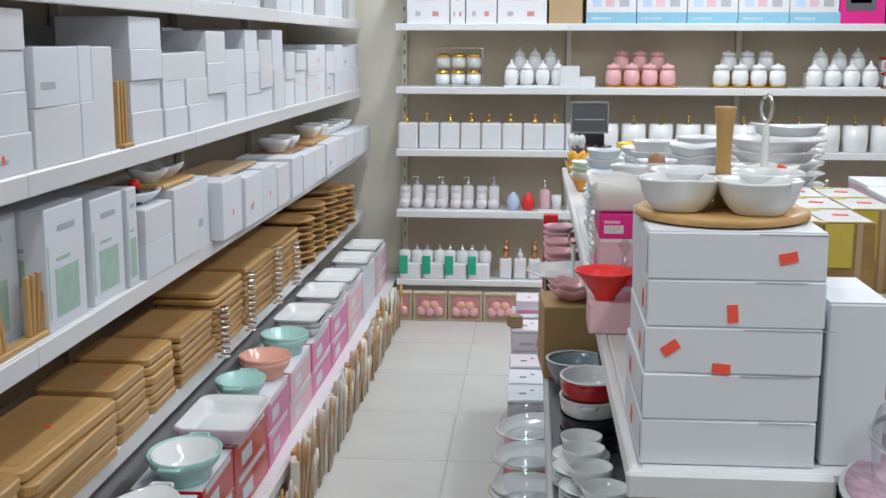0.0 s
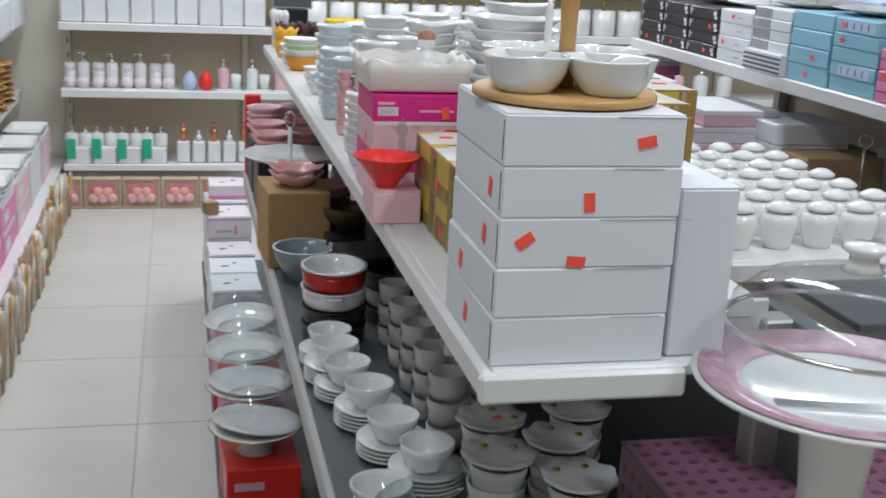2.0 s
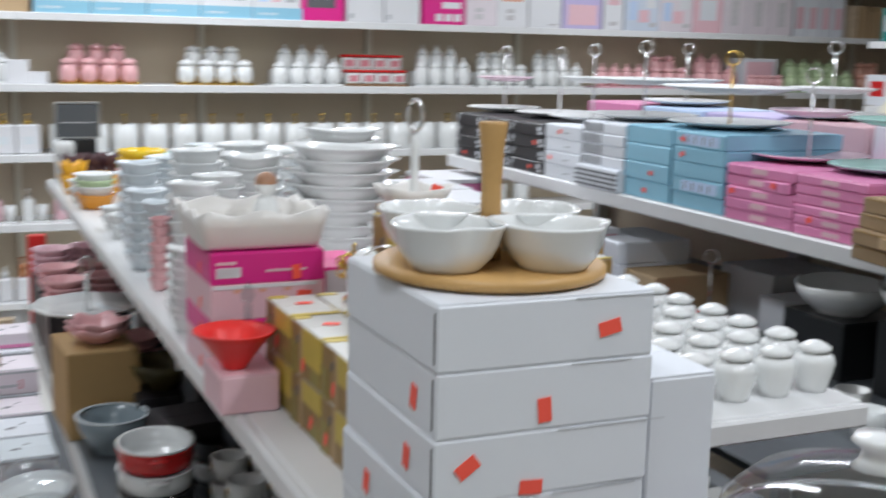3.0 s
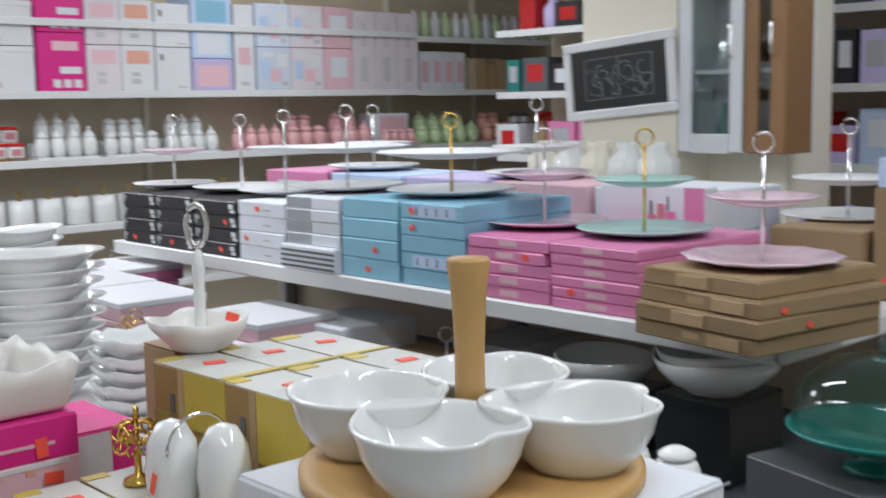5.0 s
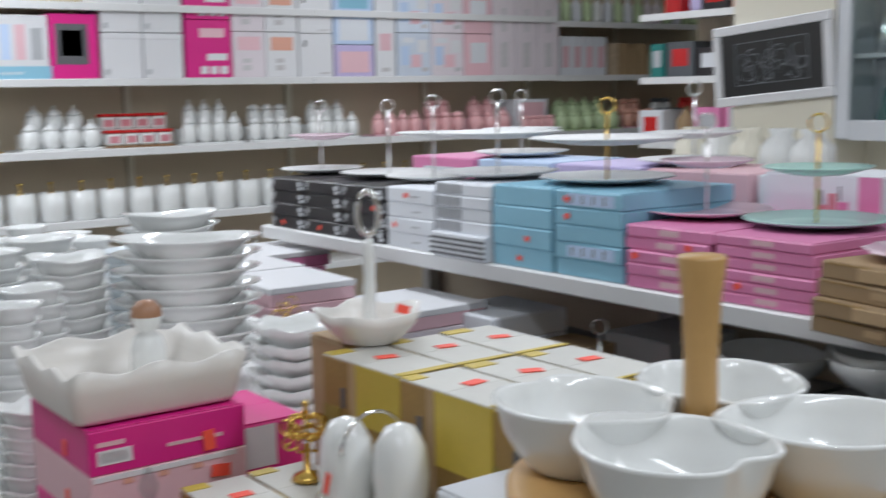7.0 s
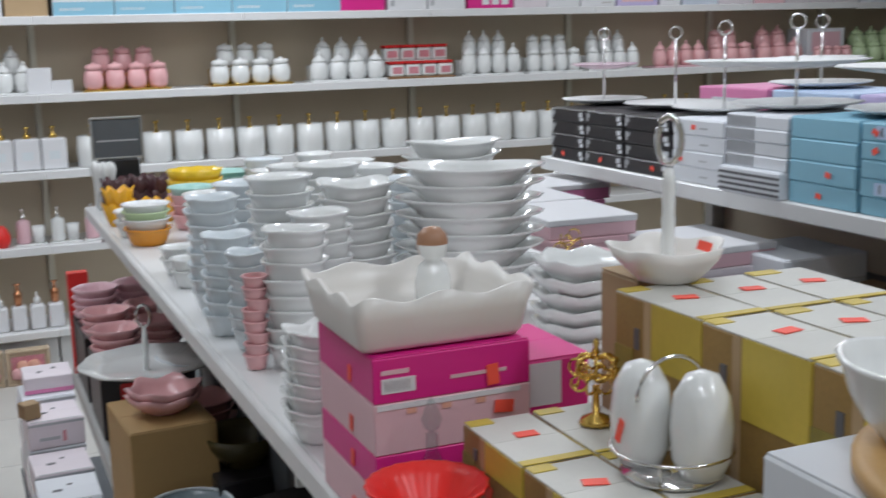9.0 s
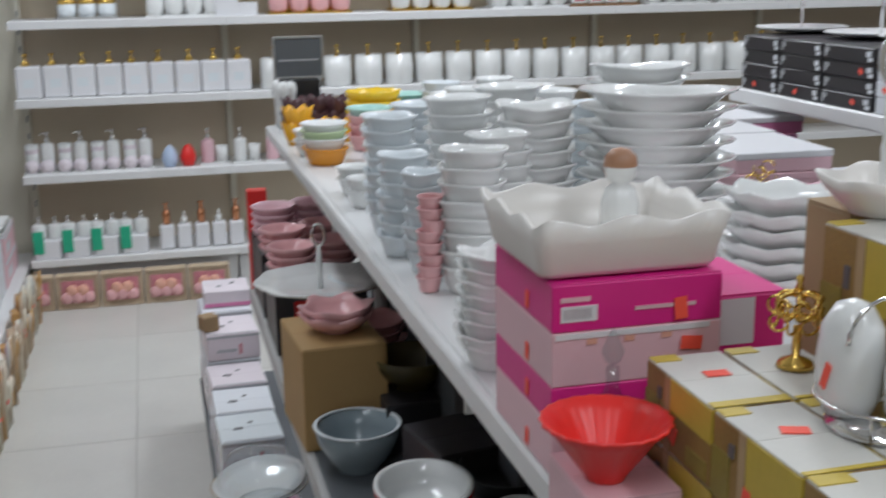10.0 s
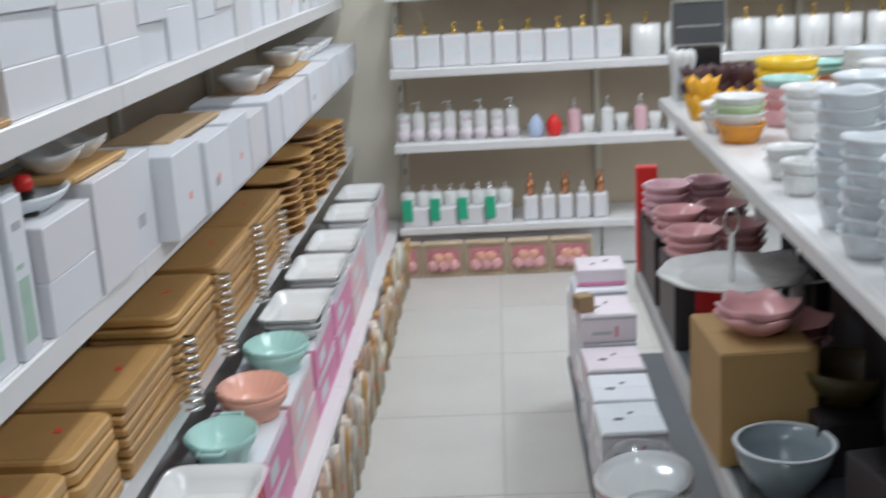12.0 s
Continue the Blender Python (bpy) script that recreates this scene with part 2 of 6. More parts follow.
def thing(name, label, category, x=0, y=0, z=0, rz=0, group="", kind=""):
    ob = new(name)
    ob.empty_display_size = 0.02
    ob.matrix_basis = pose(x, y, z, 0, 0, rz)
    return tagged(ob, label, category, group, kind)


def put(parent, name, data, x=0, y=0, z=0, rz=0, rx=0, ry=0, label=""):
    ob = new(name, data)
    ob.parent = parent
    ob.matrix_basis = pose(x, y, z, rx, ry, rz)
    if label:
        tagged(ob, label)
    return ob


def solo(name, data, label, category, x, y, z, rz=0, rx=0, ry=0, group="", kind=""):
    ob = new(name, data)
    ob.matrix_basis = pose(x, y, z, rx, ry, rz)
    return tagged(ob, label, category, group, kind)


# ---- structure ----
def slab(name, x0, x1, y0, y1, z0, z1, material, label, category, kind="structure"):
    return solo(name, box_me(x1 - x0, y1 - y0, z1 - z0, material, 0.0), label, category, (x0 + x1) / 2, (y0 + y1) / 2, z0, kind=kind)


X0, X1, Y0, Y1 = -0.72, 8.0, -4.2, 5.19
floor_ob = slab("floor", X0 - 0.12, X1 + 0.12, Y0 - 0.12, Y1 + 0.12, -0.12, -0.004, M_GROUT, "pale grey ceramic tiled shop floor with thin joints", "floor")
slab("ceiling", X0 - 0.12, X1 + 0.12, Y0 - 0.12, Y1 + 0.12, CEIL, CEIL + 0.12, M_CEIL, "plain white painted shop ceiling", "ceiling")
slab("wall_west", X0 - 0.12, X0, Y0, Y1, 0, CEIL, M_WALL, "cream painted side wall behind the shelving", "wall")
slab("wall_east", X1, X1 + 0.12, Y0, Y1, 0, CEIL, M_WALL, "cream painted far side wall", "wall")
slab("wall_north", X0 - 0.12, X1 + 0.12, Y1, Y1 + 0.12, 0, CEIL, M_WALL, "cream painted back wall behind the shelving", "wall")
slab("wall_south", X0 - 0.12, X1 + 0.12, Y0 - 0.12, Y0, 0, CEIL, M_WALL, "plain cream painted wall closing the shop", "wall")
for lx, ly in LAMPS:
    f = thing("ceiling_lamp", "unseen white ceiling tube lamp fixed under the ceiling", "lamp", lx, ly, CEIL - 0.07, group="ceiling tube lamps")
    put(f, "housing", box_me(0.22, 1.56, 0.069, M_LAMP, 0.01), 0, 0, 0)


def shelf_board(parent, x0, x1, y0, y1, zb, front, lip=0.04):
    """A sheet-steel shelf whose folded lip faces the side named by front; zb: the lip's lower edge."""
    t = zb + lip
    put(parent, "shelf", box_me(x1 - x0, y1 - y0, 0.012, M_SHELF, 0.002), (x0 + x1) / 2, (y0 + y1) / 2, t - 0.012)
    if front == "s":
        put(parent, "lip", box_me(x1 - x0, 0.012, lip, M_SHELF, 0.003), (x0 + x1) / 2, y0 - 0.006, zb)
    elif front == "e":
        put(parent, "lip", box_me(0.012, y1 - y0, lip, M_SHELF, 0.003), x1 + 0.006, (y0 + y1) / 2, zb)
    else:
        put(parent, "lip", box_me(0.012, y1 - y0, lip, M_SHELF, 0.003), x0 - 0.006, (y0 + y1) / 2, zb)


# back wall shelving
BY = 4.812
BACK_Z = [0.196, 0.60, 0.96, 1.32, 1.68]
for bay, (bx0, bx1) in enumerate(((0.0, 0.985), (0.985, 1.98), (1.98, 2.98), (2.98, 3.98), (3.98, 4.98), (4.98, 5.86), (5.86, 6.7), (6.7, 7.55))):
    u = thing("wall_shelving", "beige backed wall shelving bay with white steel shelves", "shelving", (bx0 + bx1) / 2, 5.0, 0, group="back wall shelving bays")
    cx = (bx0 + bx1) / 2
    put(u, "back_panel", box_me(bx1 - bx0 - 0.004, 0.02, 2.5, M_PANEL, 0.001), 0, 0.168, 0.0)
    put(u, "upright", box_me(0.03, 0.03, 2.5, M_WALL, 0.002), bx0 - cx + 0.016, 0.14, 0.0, label="slotted cream steel upright")
    for k in range(24 if bay == 0 else 0):
        put(u, "slot", box_me(0.007, 0.002, 0.03, M_GREYD, 0.0), bx0 - cx + 0.016, 0.1235, 0.35 + 0.085 * k)
    zs = BACK_Z + [2.06] if bay < 6 else [0.196, 0.60, 0.96, 1.30, 1.675, 2.035]
    for zb in zs:
        if zb == 0.196:
            shelf_board(u, bx0 - cx, bx1 - cx, BY - 5.02, 0.15, zb, "s", 0.036)
            put(u, "kick_plate", box_me(bx1 - bx0 - 0.01, 0.012, 0.19, M_SHELF, 0.001), 0, BY - 5.0 + 0.03, 0.003)
        else:
            shelf_board(u, bx0 - cx, bx1 - cx, BY - 5.0, 0.15, zb, "s", 0.04)

# left wall shelving
LX = -0.24
for by0, by1 in ((-2.0, -0.8), (-0.8, 0.4), (0.4, 1.6), (1.6, 2.8), (2.8, 4.0), (4.0, 5.12)):
    u = thing("wall_shelving", "white steel wall shelving bay along the aisle", "shelving", -0.5, (by0 + by1) / 2, 0, group="side wall shelving bays")
    cy = (by0 + by1) / 2
    put(u, "back_panel", box_me(0.02, by1 - by0 - 0.004, 2.4, M_PANEL, 0.001), -0.20, 0, 0)
    put(u, "upright", box_me(0.03, 0.03, 2.4, M_WALL, 0.002), -0.17, by0 - cy + 0.017, 0, label="slotted white steel upright")
    for zb in (0.545, 0.925, 1.29, 1.69, 2.1):
        shelf_board(u, -0.18, LX + 0.5 - 0.012, by0 - cy, by1 - cy, zb, "e", 0.05)
    shelf_board(u, -0.18, 0.5 - 0.03, by0 - cy, by1 - cy, 0.16, "e", 0.04)
    put(u, "kick_plate", box_me(0.012, by1 - by0 - 0.01, 0.155, M_SHELF, 0.001), 0.45, 0, 0.003)

# centre gondola
GX = 0.896
GZ = 1.158
g = thing("gondola", "white steel double sided display gondola between the aisles", "shelving", 1.3, 0.7, 0)
shelf_board(g, GX + 0.012 - 1.3, 1.15 - 1.3, -0.775 - 0.7, 2.1 - 0.7, GZ, "w", 0.0285)
put(g, "shelf", box_me(0.128, 2.66, 0.012, M_SHELF, 0.002), 1.2145 - 1.3, 0.77 - 0.7, GZ + 0.0165)
put(g, "shelf", box_me(0.34, 2.53, 0.012, M_SHELF, 0.002), 1.449 - 1.3, 0.835 - 0.7, GZ + 0.0165)
put(g, "corner_lip", box_me(0.127, 0.012, 0.0275, M_SHELF, 0.003), 1.2145 - 1.3, -0.567 - 0.7, GZ)
put(g, "corner_lip", box_me(0.339, 0.012, 0.0275, M_SHELF, 0.003), 1.449 - 1.3, -0.437 - 0.7, GZ)
put(g, "end_lip", box_me(0.205, 0.014, 0.0285, M_SHELF, 0.006), 0.995 - 1.3, -0.782 - 0.7, GZ)
# middle shelf, deck and spine coloured dark for shade under the white top
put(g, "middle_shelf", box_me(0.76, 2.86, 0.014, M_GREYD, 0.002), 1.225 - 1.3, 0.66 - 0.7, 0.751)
put(g, "middle_lip", box_me(0.014, 2.86, 0.045, M_SHELFG, 0.003), 0.838 - 1.3, 0.66 - 0.7, 0.7205)
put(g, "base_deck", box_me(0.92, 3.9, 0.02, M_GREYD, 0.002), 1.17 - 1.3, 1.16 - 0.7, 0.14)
put(g, "kick_plate", box_me(0.014, 3.88, 0.135, M_SHELFG, 0.002), 0.74 - 1.3, 1.16 - 0.7, 0.003)
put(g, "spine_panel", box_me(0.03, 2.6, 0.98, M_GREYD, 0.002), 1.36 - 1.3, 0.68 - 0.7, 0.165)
for yy in (-0.53, 0.24, 1.16, 2.0):
    put(g, "upright", box_me(0.04, 0.04, 1.14, M_STEEL, 0.003), 1.33 - 1.3, yy - 0.7, 0.005)
    put(g, "bracket", box_me(0.40, 0.008, 0.06, M_SHELF, 0.002), 1.12 - 1.3, yy - 0.7, GZ - 0.05)

# second gondola
G2X, G2Z = 2.03, 1.24
g2 = thing("gondola", "white steel gondola stacked with gift boxes and plates", "shelving", 2.5, 1.1, 0)
shelf_board(g2, G2X + 0.012 - 2.5, 3.0 - 2.5, -0.22 - 1.1, 1.76 - 1.1, G2Z, "w", 0.034)
put(g2, "end_lip", box_me(0.32, 0.014, 0.034, M_SHELF, 0.004), 2.2 - 2.5, -0.228 - 1.1, G2Z)
# lower boards take the same shade-dark grey
put(g2, "middle_shelf", box_me(1.34, 2.0, 0.014, M_GREYD, 0.002), 2.33 - 2.5, 0.78 - 1.1, 1.0)
put(g2, "base_deck", box_me(1.34, 2.0, 0.02, M_GREYD, 0.002), 2.33 - 2.5, 0.78 - 1.1, 0.14)
put(g2, "kick_plate", box_me(0.014, 1.98, 0.135, M_SHELFG, 0.002), 1.68 - 2.5, 0.78 - 1.1, 0.003)
for yy in (-0.18, 0.78, 1.72):
    put(g2, "upright", box_me(0.04, 0.04, 1.23, M_STEEL, 0.003), 2.56 - 2.5, yy - 1.1, 0.005)
put(g2, "spine_panel", box_me(0.03, 1.9, 1.06, M_PANEL, 0.002), 2.6 - 2.5, 0.78 - 1.1, 0.165)

# white pillar with picture, cabinets and far side shelving
slab("partition", 4.8475, 5.2, 1.42, 1.80, 0, CEIL, M_WALL, "off-white painted partition behind the glass cabinets", "wall")
slab("pillar", 4.62, 5.2, 1.80, 2.31, 0, CEIL, M_WALL, "off-white painted square pillar", "pillar")
for by0, by1 in ((-2.2, -1.0), (-1.0, 0.2), (0.2, 1.4), (1.4, 2.6), (2.6, 3.8)):
    u = thing("wall_shelving", "dark backed wall shelving bay with white shelves", "shelving", 5.9, (by0 + by1) / 2, 0, group="far side shelving bays")
    put(u, "back_panel", box_me(0.02, by1 - by0 - 0.004, 2.5, M_PANEL, 0.001), 0.2, 0, 0)
    for zb in (0.4, 0.85, 1.27, 1.64, 2.0, 2.35):
        shelf_board(u, -0.3, 0.18, by0 - (by0 + by1) / 2, by1 - (by0 + by1) / 2, zb, "w", 0.04)



# ---- makers of things ----
R = random.Random(7)


def sticker(parent, x, y, z, rz=0, tilt=0, face="f", w=0.018, h=0.0105):
    """A price sticker on a front (f), left (l) or top (t) face."""
    d = box_me(w, 0.0008, h, M_STICK, 0.0)
    if face == "f":
        put(parent, "price_sticker", d, x, y, z, 0, 0, tilt, "fluorescent red price sticker")
    elif face == "l":
        put(parent, "price_sticker", d, x, y, z, 90, 0, tilt, "fluorescent red price sticker")
    else:
        put(parent, "price_sticker", d, x, y, z, tilt, 90, 0, "fluorescent red price sticker")


def carton(label, x, y, z, w, d, h, material, rz=0, prints=(), group="", lid=0.0, seam=True, lid_mat=None, bev=0.002, name="gift_box", cat="box"):
    """A card box on its base centre, its front towards -y before it is turned. prints: (face, u0, u1, v0, v1, material)."""
    c = thing(name, label, cat, x, y, z, rz, group)
    put(c, "body", box_me(w, d, h - (0.001 if lid else 0), material, bev))
    if lid:
        put(c, "lid", box_me(w + 0.004, d + 0.004, lid, lid_mat or material, bev), 0, 0, h - lid + 0.0005)
    elif seam:
        put(c, "flap", box_me(w * 0.985, d * 0.49, 0.0012, lid_mat or material, 0.0004), 0, -d * 0.247, h)
        put(c, "flap", box_me(w * 0.985, d * 0.49, 0.0012, lid_mat or material, 0.0004), 0, d * 0.247, h)
    e = 0.0022 if lid else 0.0004
    for face, u0, u1, v0, v1, pm in prints:
        if face == "f":
            put(c, "print", box_me((u1 - u0) * w, 0.0008, (v1 - v0) * h, pm, 0.0), (u0 + u1 - 1) / 2 * w, -d / 2 - e, v0 * h)
        elif face == "l":
            put(c, "print", box_me(0.0008, (u1 - u0) * d, (v1 - v0) * h, pm, 0.0), -w / 2 - e, (u0 + u1 - 1) / 2 * d, v0 * h)
        elif face == "r":
            put(c, "print", box_me(0.0008, (u1 - u0) * d, (v1 - v0) * h, pm, 0.0), w / 2 + e, (u0 + u1 - 1) / 2 * d, v0 * h)
        else:
            put(c, "print", box_me((u1 - u0) * w, (v1 - v0) * d, 0.0008, pm, 0.0), (u0 + u1 - 1) / 2 * w, (v0 + v1 - 1) / 2 * d, h + 0.0012)
    return c


def bowl_prof(r, h, foot=0.45, t=0.004):
    return [(0.0, 0.0), (r * foot, 0.0), (r * foot, h * 0.05), (r * 0.72, h * 0.28), (r * 0.92, h * 0.65), (r, h),
            (r - t, h), (r * 0.88 - t, h * 0.66), (r * 0.66, h * 0.32), (r * foot * 0.8, h * 0.12), (0.0, h * 0.1)]


def plate_prof(r, h, t=0.004):
    return [(0.0, 0.0), (r * 0.5, 0.0), (r * 0.62, h * 0.2), (r, h), (r, h + t), (r * 0.62, h * 0.2 + t), (0.0, t)]


def stack_prof(r, h, t=0.003):
    """A straight-sided bowl with a thin flared rim."""
    return [(0.0, 0.0), (r * 0.66, 0.0), (r * 0.72, h * 0.12), (r * 0.86, h * 0.62), (r * 0.9, h * 0.82), (r, h * 0.92), (r, h), (r - t, h), (r * 0.84, h * 0.78), (r * 0.66, h * 0.2), (0.0, h * 0.14)]


def bowl_stack(label, x, y, z, r, h, step, n, material, lobes=0, amp=0.0, wave=0.0, group="", sx=1.0, sy=1.0, rz=0, name="bowl", foot=0.6):
    d = lathe_me("bowl", stack_prof(r, h) if foot == 0.6 else bowl_prof(r, h, foot), material, 28 if lobes else 22, lobes, amp, wave, sx, sy)
    for i in range(n):
        solo(name, d, label, "bowl", x + R.uniform(-0.003, 0.003), y + R.uniform(-0.003, 0.003), z + i * step, rz + R.uniform(-5, 5), R.uniform(-1.2, 1.2), R.uniform(-1.2, 1.2), group=group)


def jar(parent, x, y, z, r, h, body, lid_mat, knob=True, pointed=False):
    j = put(parent, "jar", lathe_me("jar", [(0, 0), (r * 0.72, 0), (r * 0.92, h * 0.12), (r, h * 0.35), (r * 0.9, h * 0.62), (r * 0.72, h * 0.7), (0, h * 0.7)], body, 16), x, y, z)
    if pointed:
        p = [(0, 0), (r * 0.8, 0), (r * 0.74, h * 0.08), (r * 0.4, h * 0.2), (r * 0.14, h * 0.27), (r * 0.2, h * 0.33), (r * 0.1, h * 0.4), (0, h * 0.42)]
    else:
        p = [(0, 0), (r * 0.82, 0), (r * 0.82, h * 0.13), (r * 0.7, h * 0.2), (r * 0.2, h * 0.22), (r * 0.2, h * 0.26), (0, h * 0.3)]
    put(j, "lid", lathe_me("lid", p, lid_mat, 16), 0, 0, h * 0.7 + 0.0005)


def canister_set(label, x0, x1, z, body, lid_mat, tray, pointed=False, cols=4, h=0.13, y=4.93, group="canister sets", rows=2):
    """A rack of small storage jars: a front row and a raised back row on a tray."""
    w = x1 - x0
    s = thing("canister_set", label, "jar set", (x0 + x1) / 2, y, z, group=group)
    put(s, "tray", box_me(w, 0.17, 0.01, tray, 0.002), 0, 0, 0)
    r = w / cols / 2 * 0.94
    for i in range(cols):
        jar(s, -w / 2 + (i + 0.5) * w / cols, -0.045, 0.0105, r, h, body, lid_mat, pointed=pointed)
    if rows > 1:
        put(s, "step", box_me(w * 0.9, 0.07, 0.075, tray, 0.002), 0, 0.05, 0.0105)
        for i in range(cols - 1):
            jar(s, -w / 2 + (i + 1) * w / cols, 0.05, 0.0865, r * 0.98, h * 0.98, body, lid_mat, pointed=pointed)
    return s


def dispenser(parent, x, y, z, r, h, body, pump, square=False):
    if square:
        b = put(parent, "bottle", box_me(r * 2, r * 2, h * 0.68, body, 0.006), x, y, z)
    else:
        b = put(parent, "bottle", lathe_me("bottle", [(0, 0), (r * 0.94, 0), (r, h * 0.04), (r, h * 0.58), (r * 0.86, h * 0.64), (r * 0.35, h * 0.68), (0, h * 0.68)], body, 16), x, y, z)
    p = put(b, "pump", lathe_me("pump", [(0, 0), (r * 0.36, 0), (r * 0.36, h * 0.1), (r * 0.14, h * 0.12), (r * 0.14, h * 0.24), (r * 0.3, h * 0.25), (r * 0.3, h * 0.30), (0, h * 0.32)], pump, 10), 0, 0, h * 0.68)
    return b


def mug_bottle(x, y, z):
    """A square white bath bottle with a gold stopper."""
    s = thing("soap_bottle", "white ceramic bath bottle with a gold pump", "bottle", x, y, z, group="white bath bottles")
    put(s, "body", box_me(0.116, 0.10, 0.15, M_WBOX2, 0.008))
    put(s, "print", box_me(0.05, 0.001, 0.04, M_CERAMG, 0.0), 0, -0.0505, 0.05)
    put(s, "pump", lathe_me("pump", [(0, 0), (0.018, 0), (0.018, 0.018), (0.006, 0.022), (0.006, 0.045), (0.014, 0.046), (0.014, 0.054), (0, 0.056)], M_GOLD, 10), R.uniform(-0.02, 0.02), 0, 0.1505)
    return s


def tumbler(x, y, z, r=0.065, h=0.15):
    s = thing("toothbrush_cup", "white ceramic bath tumbler with a gold fitting", "cup", x, y, z, group="white tumblers")
    put(s, "cup", lathe_me("cup", [(0, 0), (r * 0.9, 0), (r * 0.97, h * 0.05), (r, h * 0.5), (r * 0.96, h), (r * 0.9, h), (r * 0.88, h * 0.08), (0, h * 0.07)], M_CERAM, 20))
    put(s, "pump", lathe_me("pump", [(0, 0), (0.012, 0), (0.012, h * 0.95), (0.006, h * 0.96), (0.006, h * 1.2), (0.014, h * 1.21), (0.014, h * 1.27), (0, h * 1.28)], M_GOLD, 10), 0, 0.01, h * 0.0701)
    return s


# ---- back wall goods ----
Z5, Z4, Z3, Z2, Z1 = 0.2325, 0.6405, 1.0005, 1.3605, 1.7205
# top shelf boxes
for bx0, bx1, h in ((0.06, 0.31, 0.34), (0.31, 0.40, 0.33), (0.40, 0.58, 0.34), (0.58, 0.865, 0.34)):
    carton("tall white card box with small dark print", (bx0 + bx1) / 2, 4.96, Z1, bx1 - bx0 - 0.006, 0.25, h, M_WBOX2, group="white boxes on the top shelf",
           prints=[("f", 0.2, 0.32, 0.12, 0.2, M_GREYP), ("f", 0.6, 0.75, 0.12, 0.2, M_ROSEP), ("f", 0.3, 0.7, 0.38, 0.55, M_PALE)])
carton("plain kraft card box on the top shelf", 0.97, 4.96, Z1, 0.19, 0.25, 0.36, M_KRAFTL)
for i in range(5):
    carton("white and blue bath set box with printed bottles", 1.225 + 0.282 * i, 4.95, Z1, 0.277, 0.26, 0.31, M_WBOX2, group="blue and white set boxes",
           prints=[("f", 0.0, 1.0, 0.0, 0.2, M_BLUE), ("f", 0.12, 0.3, 0.3, 0.85, M_BLUEP), ("f", 0.38, 0.56, 0.3, 0.85, M_PALE), ("f", 0.66, 0.86, 0.3, 0.8, M_GREYP), ("f", 0.1, 0.5, 0.07, 0.11, M_WBOX2)])
carton("magenta box with a dark product picture", 2.605, 4.95, Z1, 0.255, 0.26, 0.32, M_MAG, prints=[("f", 0.15, 0.8, 0.22, 0.85, M_INK), ("f", 0.25, 0.7, 0.35, 0.75, M_GREYP)])
for i in range(2):
    for k in range(2):
        carton("white card box with thin dark lid line", 2.86 + 0.225 * i, 4.95, Z1 + 0.235 * k, 0.215, 0.26, 0.23, M_WBOX2, lid=0.03, group="stacked white boxes", prints=[("f", 0.06, 0.16, 0.08, 0.2, M_GREYP)])


for k in range(2):
    c = carton("magenta card box with white printed marks", 3.345, 4.95, Z1 + 0.31 * k, 0.265, 0.26, 0.305, M_MAG, group="magenta appliance boxes",
               prints=[("f", 0.30, 0.46, 0.06, 0.2, M_WBOX2), ("f", 0.52, 0.68, 0.06, 0.2, M_WBOX2), ("f", 0.74, 0.9, 0.06, 0.2, M_WBOX2), ("f", 0.3, 0.85, 0.70, 0.86, M_PALE), ("f", 0.45, 0.9, 0.30, 0.42, M_WBOX2)])
for i in range(2):
    for k in range(2):
        carton("white and peach printed gift box", 3.585 + 0.205 * i, 4.95, Z1 + 0.25 * k, 0.2, 0.26, 0.245, (M_BLUSH, M_WBOX2)[i], group="pale printed boxes",
               prints=[("f", 0.3, 0.55, 0.15, 0.27, M_GREYL), ("f", 0.3, 0.55, 0.32, 0.42, M_GREYL), ("f", 0.15, 0.85, 0.6, 0.9, (M_PALE, M_PEACH)[i])])
for k in range(2):
    carton("white card box with a small dark mark", 4.012, 4.95, Z1 + 0.245 * k, 0.22, 0.26, 0.24, M_WBOX2, group="white marked boxes", prints=[("f", 0.12, 0.2, 0.7, 0.85, M_INK), ("f", 0.6, 0.9, 0.06, 0.1, M_GREYL)])
for k, m_ in enumerate((M_LILAC, M_BLUEP, M_BLUEP)):
    carton("lilac and pale blue gift box", 4.27, 4.95, Z1 + 0.185 * k, 0.27, 0.26, 0.18, m_, group="lilac and blue boxes", prints=[("f", 0.12, 0.88, 0.12, 0.8, (M_PALE, M_WBOX, M_BLUE)[k])])
carton("tall white narrow box with coloured print", 4.49, 4.95, Z1, 0.14, 0.26, 0.5, M_WBOX2, prints=[("f", 0.3, 0.7, 0.05, 0.1, M_GREYL), ("f", 0.2, 0.8, 0.3, 0.5, M_PALE)])
for i in range(2):
    for k in range(2):
        carton("white box with pale blue and pink floral print", 4.70 + 0.255 * i, 4.95, Z1 + 0.26 * k, 0.25, 0.26, 0.255, (M_ICE, M_BLUSH)[i], group="floral printed boxes",
               prints=[("f", 0.1, 0.35, 0.25, 0.7, M_BLUEP), ("f", 0.4, 0.7, 0.2, 0.5, M_PALE), ("f", 0.6, 0.9, 0.55, 0.85, M_WBOX2), ("f", 0.15, 0.5, 0.78, 0.9, M_WBOX), ("f", 0.72, 0.9, 0.1, 0.2, M_GREYL)])
for k in range(2):
    carton("pale pink printed gift box", 5.20, 4.95, Z1 + 0.26 * k, 0.22, 0.26, 0.255, M_PALE, group="pale pink boxes", prints=[("f", 0.2, 0.8, 0.3, 0.8, M_WBOX)])
